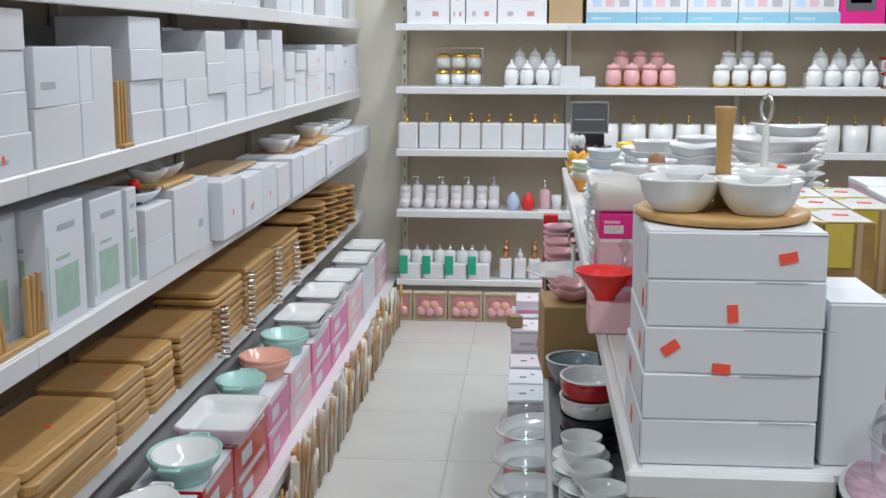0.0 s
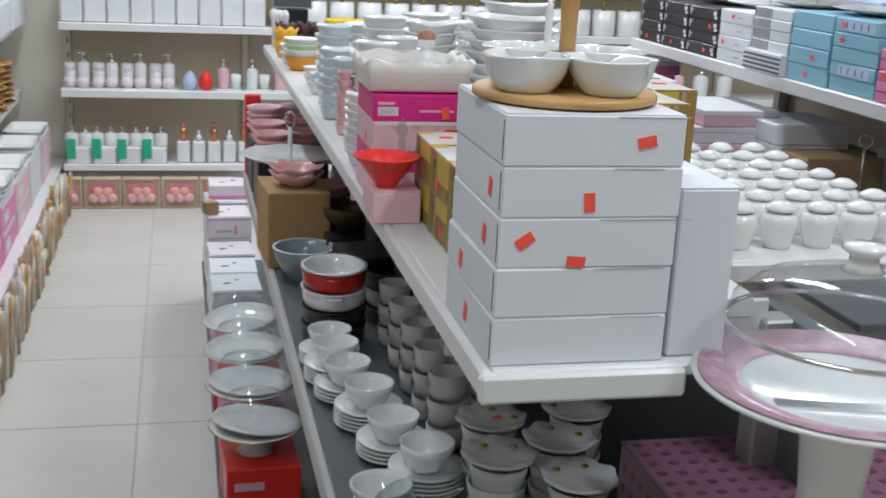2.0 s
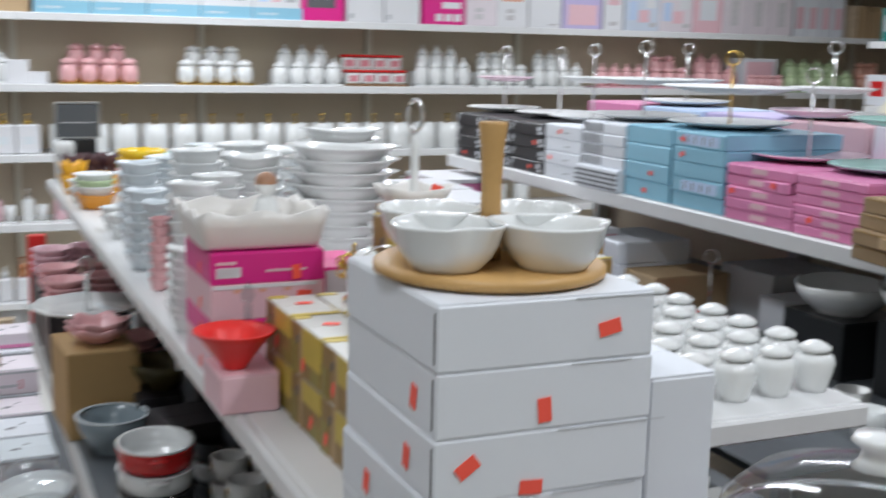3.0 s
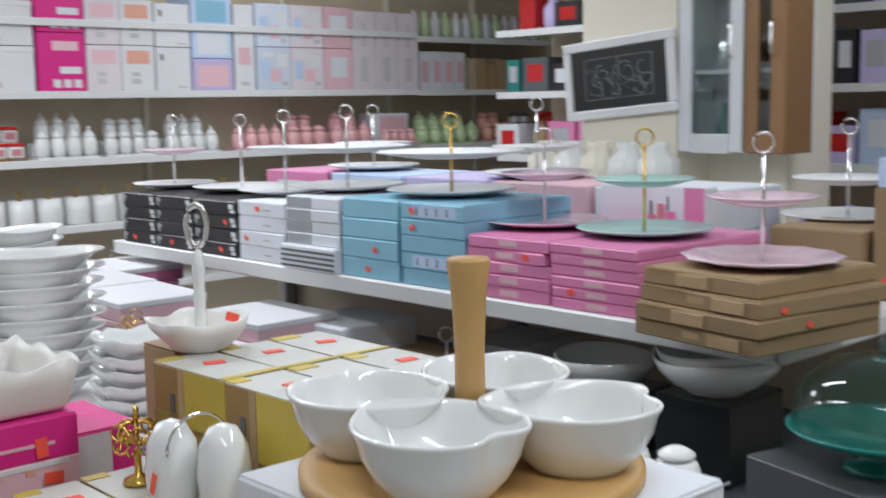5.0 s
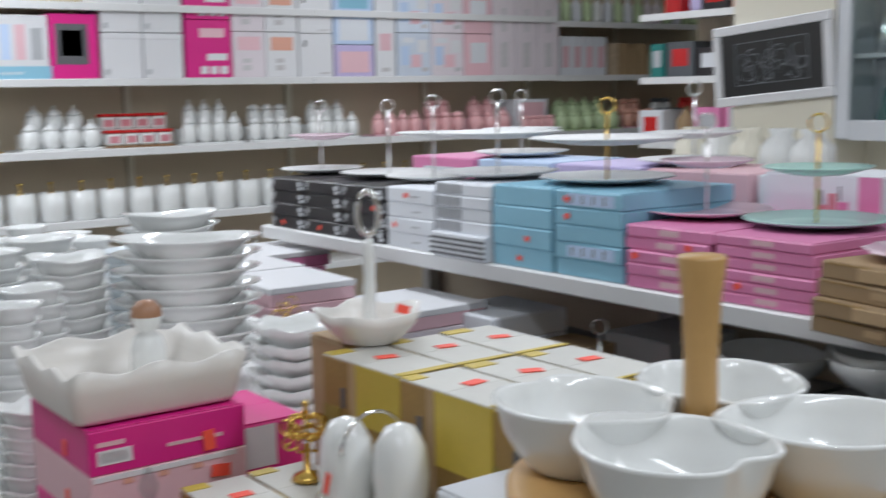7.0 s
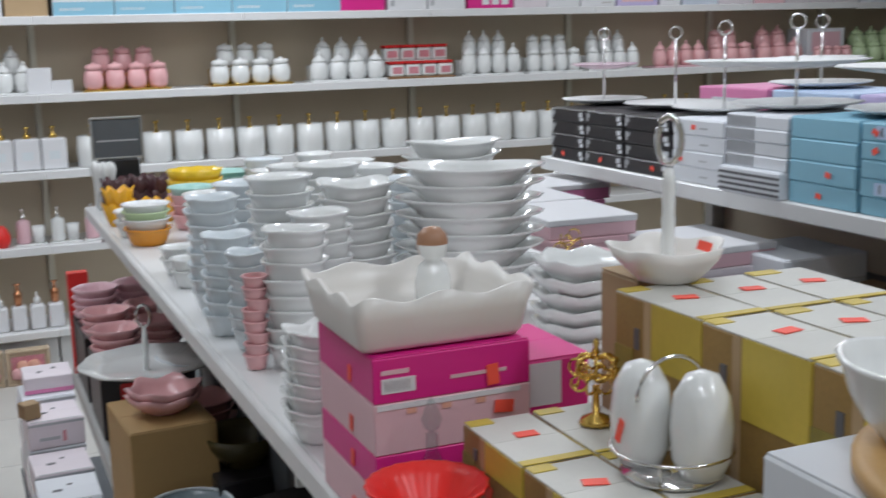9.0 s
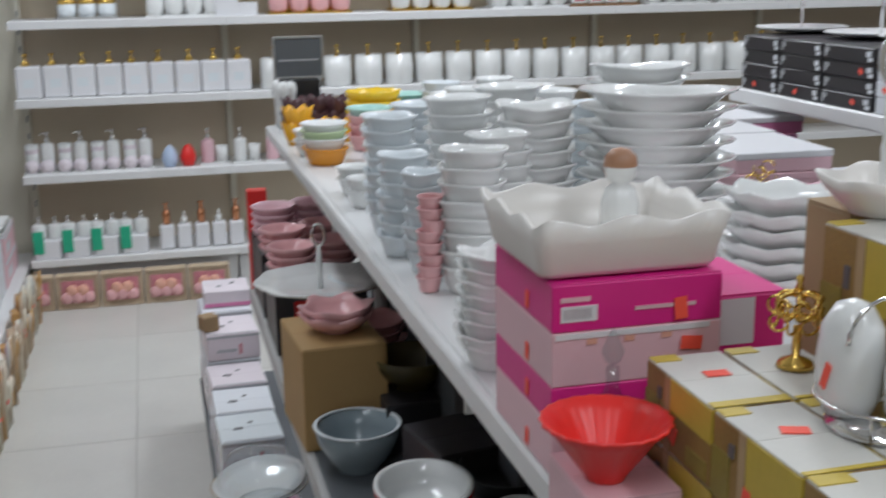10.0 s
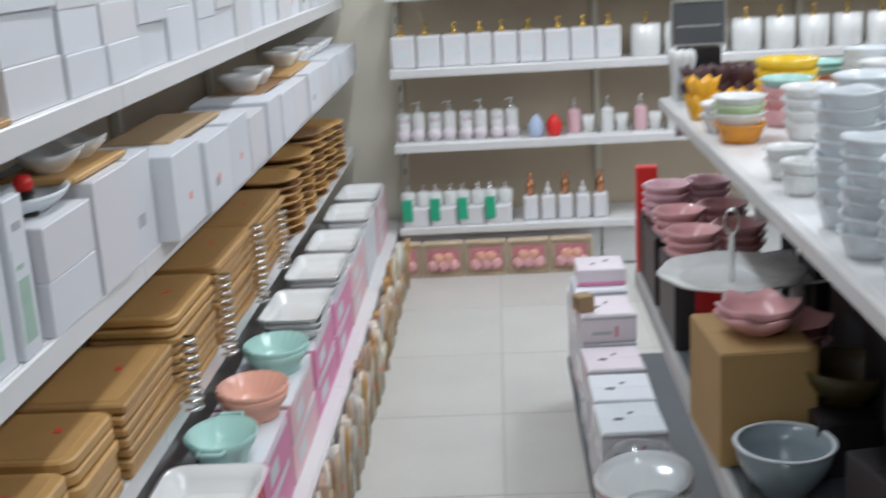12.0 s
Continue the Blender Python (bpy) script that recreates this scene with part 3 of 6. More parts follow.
for i in range(3):
    carton("white tall box with a grey tree-like print", 5.41 + 0.19 * i, 4.95, Z1, 0.18, 0.26, 0.5, M_BLUSH, group="tall white boxes", prints=[("f", 0.35, 0.65, 0.1, 0.42, M_GREYL), ("f", 0.4, 0.6, 0.55, 0.85, M_GREYL)])
# end bays: small goods on two shelves
for i in range(4):
    carton("narrow tall white box", 5.98 + 0.11 * i, 4.96, 1.7155, 0.1, 0.2, 0.26, M_WBOX, group="narrow boxes", prints=[("f", 0.2, 0.8, 0.2, 0.75, M_PALE)])
for i in range(7):
    carton("small beige cosmetic box", 6.46 + 0.1 * i, 4.96, 1.7155, 0.085, 0.15, R.choice((0.18, 0.22, 0.15)), R.choice((M_KRAFTL, M_RAFFIA, M_PALE, M_WBOX)), group="small beige boxes")
carton("stacked pale blue box", 7.25, 4.96, 1.7155, 0.16, 0.2, 0.2, M_BLUEP)
carton("slim grey blue box", 7.42, 4.96, 1.7155, 0.12, 0.2, 0.24, M_WBOX)
for i in range(16):
    solo("bottle", lathe_me("bottle", [(0, 0), (0.035, 0), (0.04, 0.03), (0.038, 0.12), (0.014, 0.15), (0.014, 0.18), (0, 0.18)], R.choice((M_WBOX, M_LIME, M_PALE, M_CERAM, M_LIME, M_BLUSH)), 14),
         "small pastel toiletry bottle", "bottle", 5.95 + 0.1 * i, 4.94, 2.0765, group="toiletry bottles")

# canister row
s = thing("canister_set", "rack of small jars with gold domed lids", "jar set", 0.355, 4.94, Z2)
put(s, "tray", box_me(0.28, 0.17, 0.01, M_STEEL, 0.002))
for row in range(2):
    for i in range(3):
        zz = 0.0105 + 0.095 * row
        j = put(s, "jar", lathe_me("jar", [(0, 0), (0.038, 0), (0.042, 0.02), (0.042, 0.06), (0, 0.06)], M_CERAMG, 16), -0.09 + 0.09 * i, -0.04 + 0.06 * row, zz)
        put(j, "lid", lathe_me("lid", [(0, 0), (0.043, 0), (0.043, 0.012), (0.03, 0.024), (0, 0.028)], M_GOLD, 16), 0, 0, 0.0605)
put(s, "rack", tube_me("rack", [(-0.14, 0.0, 0.0), (-0.14, 0.0, 0.22), (0.14, 0.0, 0.22), (0.14, 0.0, 0.0)], 0.003, M_CHROME))
canister_set("set of white lidded canisters on a white tray", 0.62, 0.98, Z2, M_CERAM, M_CERAM, M_CERAM, pointed=True)
carton("small white card box leaning on a canister rack", 1.0, 4.86, Z2, 0.11, 0.06, 0.12, M_WBOX2)
carton("flat small white card box", 1.10, 4.86, Z2, 0.09, 0.06, 0.06, M_WBOX2)
canister_set("set of pink canisters on a gold tray", 1.2, 1.61, Z2, M_PINKC, M_PINKC, M_GOLD)
canister_set("set of white canisters on a gold tray", 1.81, 2.23, Z2, M_CERAM, M_CERAM, M_GOLD)
canister_set("set of white pointed-lid canisters on a tray", 2.33, 2.745, Z2, M_CERAM, M_CERAM, M_CERAM, pointed=True)
s = thing("canister_set", "two-tier set of white jars with red rose print", "jar set", 2.95, 4.94, Z2, group="canister sets")
put(s, "tray", box_me(0.38, 0.17, 0.01, M_WOODD, 0.002))
for row in range(2):
    for i in range(4):
        j = put(s, "jar", box_me(0.085, 0.07, 0.065, M_CERAM, 0.008), -0.14 + 0.093 * i, -0.04 + 0.075 * row, 0.0105 + 0.085 * row)
        put(j, "rose_print", box_me(0.055, 0.001, 0.035, M_ROSEP, 0.0), 0, -0.0358, 0.015)
        put(j, "lid", box_me(0.088, 0.073, 0.016, M_RED, 0.004), 0, 0, 0.0655)
put(s, "step", box_me(0.36, 0.07, 0.084, M_CERAM, 0.002), 0, 0.035, 0.0105)
canister_set("set of white pointed-lid canisters", 3.19, 3.55, Z2, M_CERAM, M_CERAM, M_CERAM, pointed=True, h=0.145)
canister_set("set of white square-lid canisters with floral print", 3.59, 3.93, Z2, M_CERAM, M_CERAM, M_CERAM)
canister_set("set of white pointed-lid canisters with gold trim", 3.97, 4.32, Z2, M_CERAM, M_CERAM, M_CERAM, pointed=True)
canister_set("set of small pink pointed canisters", 4.42, 4.78, Z2, M_PINKC, M_PINKC, M_PALE, pointed=True, rows=1)
canister_set("set of pink canisters", 4.82, 5.12, Z2, M_PINKC, M_PINKC, M_PALE, cols=3)
canister_set("set of tall pink canisters", 5.16, 5.5, Z2, M_PINKC, M_PINKC, M_PALE, cols=3, pointed=True)
carton("white printed box beside pink canisters", 5.68, 4.97, Z2, 0.28, 0.2, 0.2, M_WBOX, prints=[("f", 0.1, 0.9, 0.3, 0.9, M_PALE)])
canister_set("set of pink mugs in a box", 5.53, 5.82, Z2, M_PINKC, M_PINKC, M_PALE, cols=4, rows=1, h=0.09, y=4.85)
canister_set("set of lime green canisters", 5.9, 6.5, 1.3405, M_LIME, M_LIME, M_LIME, cols=5, pointed=True)
canister_set("set of coral pink canisters", 6.55, 6.85, 1.3405, M_PEACH, M_PEACH, M_PALE, cols=3)
canister_set("set of white jars under a dark rack", 6.88, 7.18, 1.3405, M_CERAM, M_GREYD, M_GREYD, cols=3)
canister_set("set of red canisters", 7.2, 7.52, 1.3405, M_REDB, M_REDB, M_PALE, cols=4)

# bath bottles and tumblers
for i in range(9):
    mug_bottle(0.065 + 0.122 * i, 4.90 + R.uniform(-0.01, 0.01), Z3)
for i in range(26):
    tumbler(1.22 + 0.157 * i, 4.9 + R.uniform(-0.006, 0.006), Z3, 0.072, 0.15)

# soap dispenser sets
for k in range(4):
    s = thing("dispenser_set", "white bath set with a tumbler, chrome pump bottle and soap dishes", "dispenser set", 0.078 + 0.152 * k, 4.9, Z4, group="dispenser sets")
    put(s, "tray", box_me(0.145, 0.12, 0.006, M_CERAM, 0.003))
    c = put(s, "tumbler", lathe_me("bath_tumbler", [(0, 0), (0.031, 0), (0.033, 0.004), (0.033, 0.128), (0.03, 0.128), (0.029, 0.01), (0, 0.009)], M_CERAM, 20), -0.036, 0.022, 0.0065)
    put(c, "floral_band", lathe_me("band", [(0.0332, 0.085), (0.0336, 0.087), (0.0336, 0.105), (0.0332, 0.107)], M_BLUSH, 20))
    b = put(s, "bottle", lathe_me("bath_bottle", [(0, 0), (0.032, 0), (0.033, 0.004), (0.033, 0.12), (0.028, 0.13), (0.012, 0.134), (0, 0.134)], M_CERAM, 20), 0.036, 0.022, 0.0065)
    put(b, "pump", lathe_me("chrome_pump", [(0, 0), (0.013, 0), (0.013, 0.016), (0.005, 0.019), (0.005, 0.04), (0.011, 0.042), (0.011, 0.05), (0, 0.052)], M_CHROME, 12), 0, 0, 0.1342)
    put(b, "spout", tube_me("spout", [(0, 0, 0.178), (-0.022, -0.008, 0.181), (-0.03, -0.011, 0.174)], 0.0035, M_CHROME, 6))
    for dx in (-0.036, 0.034):
        put(s, "soap_dish", lathe_me("soap_dish", [(0, 0), (0.024, 0), (0.033, 0.016), (0.035, 0.034), (0.028, 0.05), (0.012, 0.056), (0, 0.057)], M_BLUSH, 18), dx, -0.03, 0.0065)
solo("egg_ornament", lathe_me("egg", [(0, 0), (0.026, 0.0), (0.038, 0.028), (0.038, 0.055), (0.025, 0.085), (0.009, 0.104), (0, 0.107)], M_BLUEP, 18), "pale blue egg-shaped ceramic pot", "ornament", 0.685, 4.88, Z4)
solo("egg_ornament", lathe_me("egg", [(0, 0), (0.026, 0.0), (0.038, 0.028), (0.038, 0.055), (0.025, 0.085), (0.009, 0.104), (0, 0.107)], M_REDB, 18), "red egg-shaped ceramic pot", "ornament", 0.772, 4.88, Z4)
for i in range(5):
    s = thing("dispenser_set", "white dispenser with a chrome pump and cup", "dispenser set", 0.90 + 0.16 * i, 4.9, Z4, group="dispenser sets")
    put(s, "tray", box_me(0.14, 0.09, 0.008, M_CERAM, 0.003))
    dispenser(s, -0.03, 0, 0.0085, 0.032, 0.17, (M_PALE, M_CERAM)[i % 2], M_CHROME)
    put(s, "cup", lathe_me("cup", [(0, 0), (0.026, 0), (0.032, 0.08), (0.028, 0.08), (0.024, 0.01), (0, 0.01)], M_CERAM, 14), 0.038, 0, 0.0085)
for i in range(14):
    s = thing("soap_dispenser", "white ceramic soap dispenser with a dark pump", "dispenser", 1.85 + 0.16 * i, 4.9, Z4, group="white soap dispensers")
    dispenser(s, 0, 0, 0.0, 0.048, 0.2, (M_CERAM, M_PALE)[i % 4 == 3], M_CHROME)

# deck goods: green and white sets
for k in range(4):
    s = thing("bath_set", "white bath set box with a green ribbon and chrome pump", "bath set", 0.082 + 0.135 * k, 4.86, Z5, group="green ribbon bath sets")
    put(s, "box", round_slab_me(0.13, 0.12, 0.09, 0.022, M_WBOX2))
    put(s, "ribbon", box_me(0.05, 0.006, 0.11, M_GREEN, 0.002), -0.04, -0.064, 0.03, label="emerald green ribbon")
    for dx in (-0.04, 0.035):
        dispenser(s, dx, 0.02, 0.0905, 0.037, 0.105, M_CERAM, M_CHROME)
for i in range(5):
    s = thing("soap_dispenser", "white dispenser with a copper pump", "dispenser", 0.645 + 0.085 * i, 4.87, Z5, group="copper pump dispensers")
    b = put(s, "bottle", box_me(0.07, 0.07, 0.12, M_WBOX2, 0.008))
    if i % 2 == 0:
        put(s, "pump", lathe_me("pump", [(0, 0), (0.017, 0), (0.02, 0.06), (0.01, 0.07), (0.008, 0.1), (0.02, 0.105), (0, 0.11)], M_COPPER, 12), 0, 0, 0.1205)
    else:
        put(s, "pump", lathe_me("pump", [(0, 0), (0.016, 0), (0.016, 0.03), (0.005, 0.035), (0.005, 0.06), (0, 0.062)], M_CERAM, 12), 0, 0, 0.1205)

# woven gift baskets in front of the deck
for i in range(5):
    b = thing("gift_basket", "clear wrapped woven tray with pink roses on the floor", "basket", 0.0 + 0.207 * i, 4.74, 0.0, group="woven baskets on the floor")
    put(b, "frame", box_me(0.2, 0.05, 0.17, M_RAFFIA, 0.006))
    put(b, "rose_print", box_me(0.15, 0.006, 0.11, M_ROSEP, 0.002), 0, -0.0285, 0.03, label="pink rose cluster")
    for k in range(5):
        put(b, "rose", lathe_me("rose", [(0, 0), (0.024, 0.004), (0.03, 0.012), (0.02, 0.02), (0, 0.022)], (M_PINKC, M_PEACH)[k % 2], 10), -0.05 + 0.025 * k, -0.032, 0.06 + 0.035 * (k % 2), 0, 90, 0)
    for a in range(4):
        put(b, "rim", box_me(0.2 if a < 2 else 0.012, 0.01, 0.012 if a < 2 else 0.145, M_RAFFIA, 0.003), (0, 0, -0.094, 0.094)[a], -0.031, (0.0005, 0.158, 0.0127, 0.0127)[a])


# ---- centre gondola goods ----
T1 = GZ + 0.029
# white box stack with the bowl set
for i in range(5):
    ox = (0.0, 0.0, 0.002, 0.003, 0.002)[i]
    c = carton("flat white card box in a stack, priced with red stickers", 0.9935 + ox, -0.669, T1 + 0.0478 * i, 0.173, 0.19, 0.0472, M_WBOX, R.uniform(-0.6, 0.6), group="stack of white boxes", bev=0.0015)
    for sx_ in (-1, 1):
        put(c, "tuck_slot", box_me(0.0007, 0.0022, 0.036, M_INK, 0.0), sx_ * 0.0866, -0.0915 + 0.003 * (i % 2), 0.006)
    put(c, "fold_line", box_me(0.05 + 0.02 * (i % 3), 0.0006, 0.0008, M_GREYP, 0.0), 0.055 - 0.012 * (i % 2), -0.0953, 0.0455)
    if i == 4:
        sticker(c, 0.05, -0.0958, 0.018, 0, -12)
    if i == 3:
        sticker(c, -0.008, -0.0958, 0.014, 0, 85)
        sticker(c, -0.0872, -0.06, 0.02, 0, 80, "l")
    if i == 2:
        sticker(c, -0.058, -0.0958, 0.022, 0, -35)
        sticker(c, -0.0872, -0.05, 0.02, 0, 80, "l")
        sticker(c, -0.011, -0.0958, 0.0005, 0, 4)
    if i < 2:
        sticker(c, -0.0872, 0.0 + 0.03 * i, 0.02, 0, 80, "l")
STACK = T1 + 0.0478 * 5
carton("tall narrow white card box beside the stack", 1.118, -0.69, T1, 0.06, 0.13, 0.168, M_WBOX)
s = thing("serving_set", "round bamboo board with a handle and four white bowls", "serving set", 0.993, -0.668, STACK + 0.0015)
put(s, "board", lathe_me("board", [(0, 0), (0.084, 0), (0.09, 0.002), (0.09, 0.008), (0.086, 0.010), (0, 0.010)], M_WOOD, 48))
put(s, "handle", lathe_me("handle", [(0, 0), (0.009, 0), (0.0083, 0.02), (0.0078, 0.056), (0.009, 0.084), (0.0114, 0.103), (0.0106, 0.1045), (0, 0.1045)], M_WOOD, 20), 0, 0, 0.0105)
for k in range(4):
    a = radians(31 + 90 * k)
    put(s, "bowl", lathe_me("snack_bowl", [(0, 0), (0.025, 0), (0.0265, 0.0019), (0.0335, 0.0097), (0.0385, 0.0193), (0.041, 0.0285), (0.0432, 0.0321), (0.0435, 0.0333), (0.0425, 0.0344), (0.0405, 0.0333), (0.0385, 0.0266), (0.035, 0.0157), (0.029, 0.0073), (0.02, 0.0036), (0, 0.0031)], M_CERAM, 72, 2, 0.035, 0.0006, 1, 1, 1.4, 0.23), 0.0565 * math.cos(a), 0.0565 * math.sin(a), 0.0105, 31 + 90 * k + (25, -30, 60, 20)[k])

# yellow printed boxes
def yellow_box(x, y, z, w, d, h, top=None, st=True):
    u = R.uniform(0.1, 0.3)
    v = R.uniform(0.35, 0.6)
    c = carton("yellow and brown printed gift box with a white top", x, y, z, w, d, h, M_OCHRE, R.uniform(-1.2, 1.2), group="yellow gift boxes", lid_mat=top or M_GTOP, bev=0.001,
               prints=[("l", 0.0, u + 0.35, v, 1.0, M_YEL), ("l", u + 0.36, u + 0.44, 0.0, 1.0, M_KRAFTL), ("l", 0.78, 1.0, 0.0, 0.55 + 0.3 * u, M_OLIVE), ("l", 0.05, u + 0.1, 0.05, 0.3, M_OLIVE), ("l", u + 0.5, u + 0.56, 0.62, 0.78, M_INK),
                       ("f", 0.0, 0.55, v, 1.0, M_YEL), ("f", 0.62, 0.74, 0.0, 1.0, M_KRAFTL), ("f", 0.1, 0.5, 0.1, 0.3, M_OLIVE), ("t", 0.02, 0.98, 0.0, R.uniform(0.03, 0.09), M_YEL), ("t", 0.02, R.uniform(0.25, 0.6), 0.88, 1.0, M_YEL)])
    if st:
        sticker(c, 0.004, 0.012, h + 0.0019, 0, R.uniform(-25, 10), "t", 0.018, 0.011)
    return c


for iy in range(4):
    for ix in range(2):
        for iz in range(2):
            c = yellow_box(0.982 + 0.0605 * ix, -0.208 - 0.1065 * iy, T1 + 0.0575 * iz, 0.058, 0.104, 0.0560, st=iz == 1)
            if ix == 0:
                sticker(c, -0.0298, R.uniform(-0.03, 0.03), 0.015, 0, R.uniform(60, 95), "l", 0.014, 0.009)
for iy in range(3):
    for ix in range(3):
        for iz in range(2):
            if ix + iy == 4 and iz == 1:
                continue
            yellow_box(1.106 + 0.0605 * ix, -0.238 - 0.1145 * iy, T1 + 0.107 * iz, 0.058, 0.112, 0.1055, st=iz == 1)
# wide lid lying askew
carton("shallow open printed card tray lying on yellow boxes", 1.255, -0.30, T1, 0.05, 0.12, 0.2, M_KRAFTL)

# shakers in a wire holder
s = thing("shaker_set", "pair of white egg-shaped shakers in a chrome wire holder", "shaker set", 1.038, -0.318, T1 + 0.116)
put(s, "base", lathe_me("base", [(0, 0), (0.034, 0), (0.035, 0.003), (0, 0.004)], M_CHROME, 24))
for dx, dy in ((-0.012, 0.020), (0.010, -0.020)):
    put(s, "shaker", lathe_me("shaker", [(0, 0), (0.015, 0), (0.020, 0.012), (0.0215, 0.034), (0.019, 0.056), (0.011, 0.070), (0, 0.074)], M_CERAM, 28), dx, dy, 0.0042)
sticker(s, -0.0325, 0.012, 0.03, 0, 70, "l", 0.018, 0.006)
put(s, "wire_loop", tube_me("wire", arc(0.028, 0, 180, 13, "xz", (0, 0, 0.055)), 0.0014, M_CHROME))
put(s, "wire_ring", tube_me("wire", arc(0.042, 0, 345, 24, "xy", (0, 0, 0.02)), 0.0012, M_CHROME, 6, True))
for k in range(4):
    put(s, "wire_post", tube_me("wire_post", [(0.034, 0, 0.002), (0.042, 0, 0.02)], 0.0012, M_CHROME, 6), 0, 0, 0, 45 + 90 * k)
# gold filigree stand
s = thing("gold_ornament", "gold filigree crown ornament on a slim stand", "ornament", 1.045, -0.205, T1 + 0.116)
put(s, "stem", lathe_me("stem", [(0, 0), (0.014, 0), (0.012, 0.004), (0.003, 0.008), (0.003, 0.03), (0, 0.03)], M_GOLD, 14))
for k in range(6):
    put(s, "loop", tube_me("loop", arc(0.009, 0, 345, 12, "xz", (0, 0, 0)), 0.0016, M_GOLD, 6, True), 0.008 * math.cos(k * 1.047), 0.008 * math.sin(k * 1.047), 0.045, 60 * k)
put(s, "finial", lathe_me("finial", [(0, 0), (0.004, 0.002), (0.002, 0.006), (0.003, 0.01), (0, 0.014)], M_GOLD, 8), 0, 0, 0.0545)
for k in range(16):
    a = 0.785 * k + (0.39 if k > 7 else 0)
    put(s, "curl", tube_me("curl", arc(0.0065, 20, 330, 10, "xz", (0, 0, 0)), 0.0012, M_GOLD, 5), 0.0155 * math.cos(a), 0.0155 * math.sin(a), 0.034 + (0.011 if k > 7 else 0), 45 * k + 90 + 37 * (k % 3))

# pink boxes under the wavy dish
PX, PY = 0.9715, -0.022
for z0, h, m_, lab in ((0.0, 0.043, M_PALE, "pale pink gift box under magenta ones"), (0.0435, 0.031, M_MAG, "magenta gift box in a stack"), (0.075, 0.044, M_PALE, "pale pink gift box with floral edge"), (0.1195, 0.038, M_MAG, "magenta gift box with a barcode label and script mark")):
    pr = []
    if m_ is M_MAG and h > 0.035:
        pr = [("f", 0.05, 0.26, 0.22, 0.55, M_WBOX2), ("f", 0.05, 0.22, 0.64, 0.74, M_PALE), ("f", 0.48, 0.84, 0.36, 0.44, M_PALE)] + [("f", 0.07 + 0.018 * q, 0.078 + 0.018 * q, 0.27, 0.5, M_INK) for q in range(9)]
    if h == 0.044:
        pr = [("f", 0.02, 0.93, 0.88, 0.98, M_WBOX2)] + [("f", 0.2 + 0.22 * q, 0.26 + 0.22 * q, 0.76, 0.86, M_PEACH) for q in range(3)]
    c = carton(lab, PX, PY, T1 + z0, 0.143, 0.15, h, m_, group="pink gift boxes", prints=pr[:3] if not pr or len(pr) < 4 else pr, bev=0.001)
    if h == 0.038:
        sticker(c, 0.03, -0.0768, 0.012, 0, 85, "f", 0.018, 0.011)
    if h == 0.044:
        sticker(c, 0.045, -0.0768, 0.022, 0, 5, "f", 0.018, 0.011)
    sticker(c, -0.0722, -0.02, 0.012, 0, 85, "l", 0.014, 0.008)
PT = T1 + 0.159


def wavy_dish(name, label, x, y, z, w, d, h, rz=0, material=M_CERAM, wave_h=0.09, group="", base=0.72, square=0.35):
    """A rectangular ceramic dish with flared, wavy walls."""
    bm = bmesh.new()
    n = 96
    def ring(scale, zz, wave):
        hw, hd = w / 2 * scale, d / 2 * scale
        rc = min(hw, hd) * square
        sides = [(hw - rc, -hd, 0), (hw, -hd + rc, 1), (hw, hd - rc, 0), (hw - rc, hd, 1), (-hw + rc, hd, 0), (-hw, hd - rc, 1), (-hw, -hd + rc, 0), (-hw + rc, -hd, 1)]
        pts = []
        for j in range(8):
            ax_, ay_, _ = sides[j - 1]
            bx_, by_, turn = sides[j]
            m = n // 8 * (3 if j % 2 == 0 else 1) // 2
            cx_, cy_ = (hw - rc) * (1 if 0 < j < 4 else -1), (hd - rc) * (1 if 2 < j < 6 else -1)
            for q in range(m):
                k = q / m
                if j % 2 == 0:
                    pts.append((ax_ + (bx_ - ax_) * k, ay_ + (by_ - ay_) * k))
                else:
                    a0 = math.atan2(ay_ - cy_, ax_ - cx_)
                    a1 = a0 + math.pi / 2 * k
                    pts.append((cx_ + rc * math.cos(a1), cy_ + rc * math.sin(a1)))
        return [bm.verts.new((px, py, zz + wave * math.cos(2 * math.pi * 11 * i / len(pts)))) for i, (px, py) in enumerate(pts)]
    mid = (base + 1) / 2
    rings = [ring(base, 0.0, 0), ring(base + 0.04, h * 0.1, 0), ring(mid + 0.02, h * 0.6, 0), ring(1.0, h, h * wave_h), ring(0.96, h, h * wave_h), ring(mid - 0.03, h * 0.6, 0), ring(base - 0.02, h * 0.14, 0)]
    for a, b in zip(rings, rings[1:]):
        n = len(a)
        for i in range(n):
            bm.faces.new((a[i], a[(i + 1) % n], b[(i + 1) % n], b[i])).smooth = True
    bm.faces.new(rings[0][::-1])
    bm.faces.new(rings[-1])
    return solo(name, finish(bm, name, material), label, "dish", x, y, z, rz, group=group)


wavy_dish("wavy_dish", "white ceramic rectangular dish with a wavy rim", 0.968, -0.022, PT + 0.002, 0.168, 0.154, 0.045, 0, M_BISQUE, 0.075, "", 0.85, 0.16)
fig = lathe_me("figurine", [(0, 0), (0.017, 0), (0.0165, 0.03), (0.013, 0.042), (0.0075, 0.047), (0.0125, 0.052), (0.0145, 0.062), (0.0135, 0.07), (0.008, 0.076), (0, 0.078)], M_CERAM, 20)
fig.materials.append(M_HAIR)
for p_ in fig.polygons:
    p_.material_index = 1 if p_.center.z > 0.062 or (p_.center.z > 0.05 and p_.center.y > 0.002) else 0
solo("figurine", fig, "small white figurine with a brown top in the wavy dish", "figurine", 0.995, 0.0, PT + 0.009)
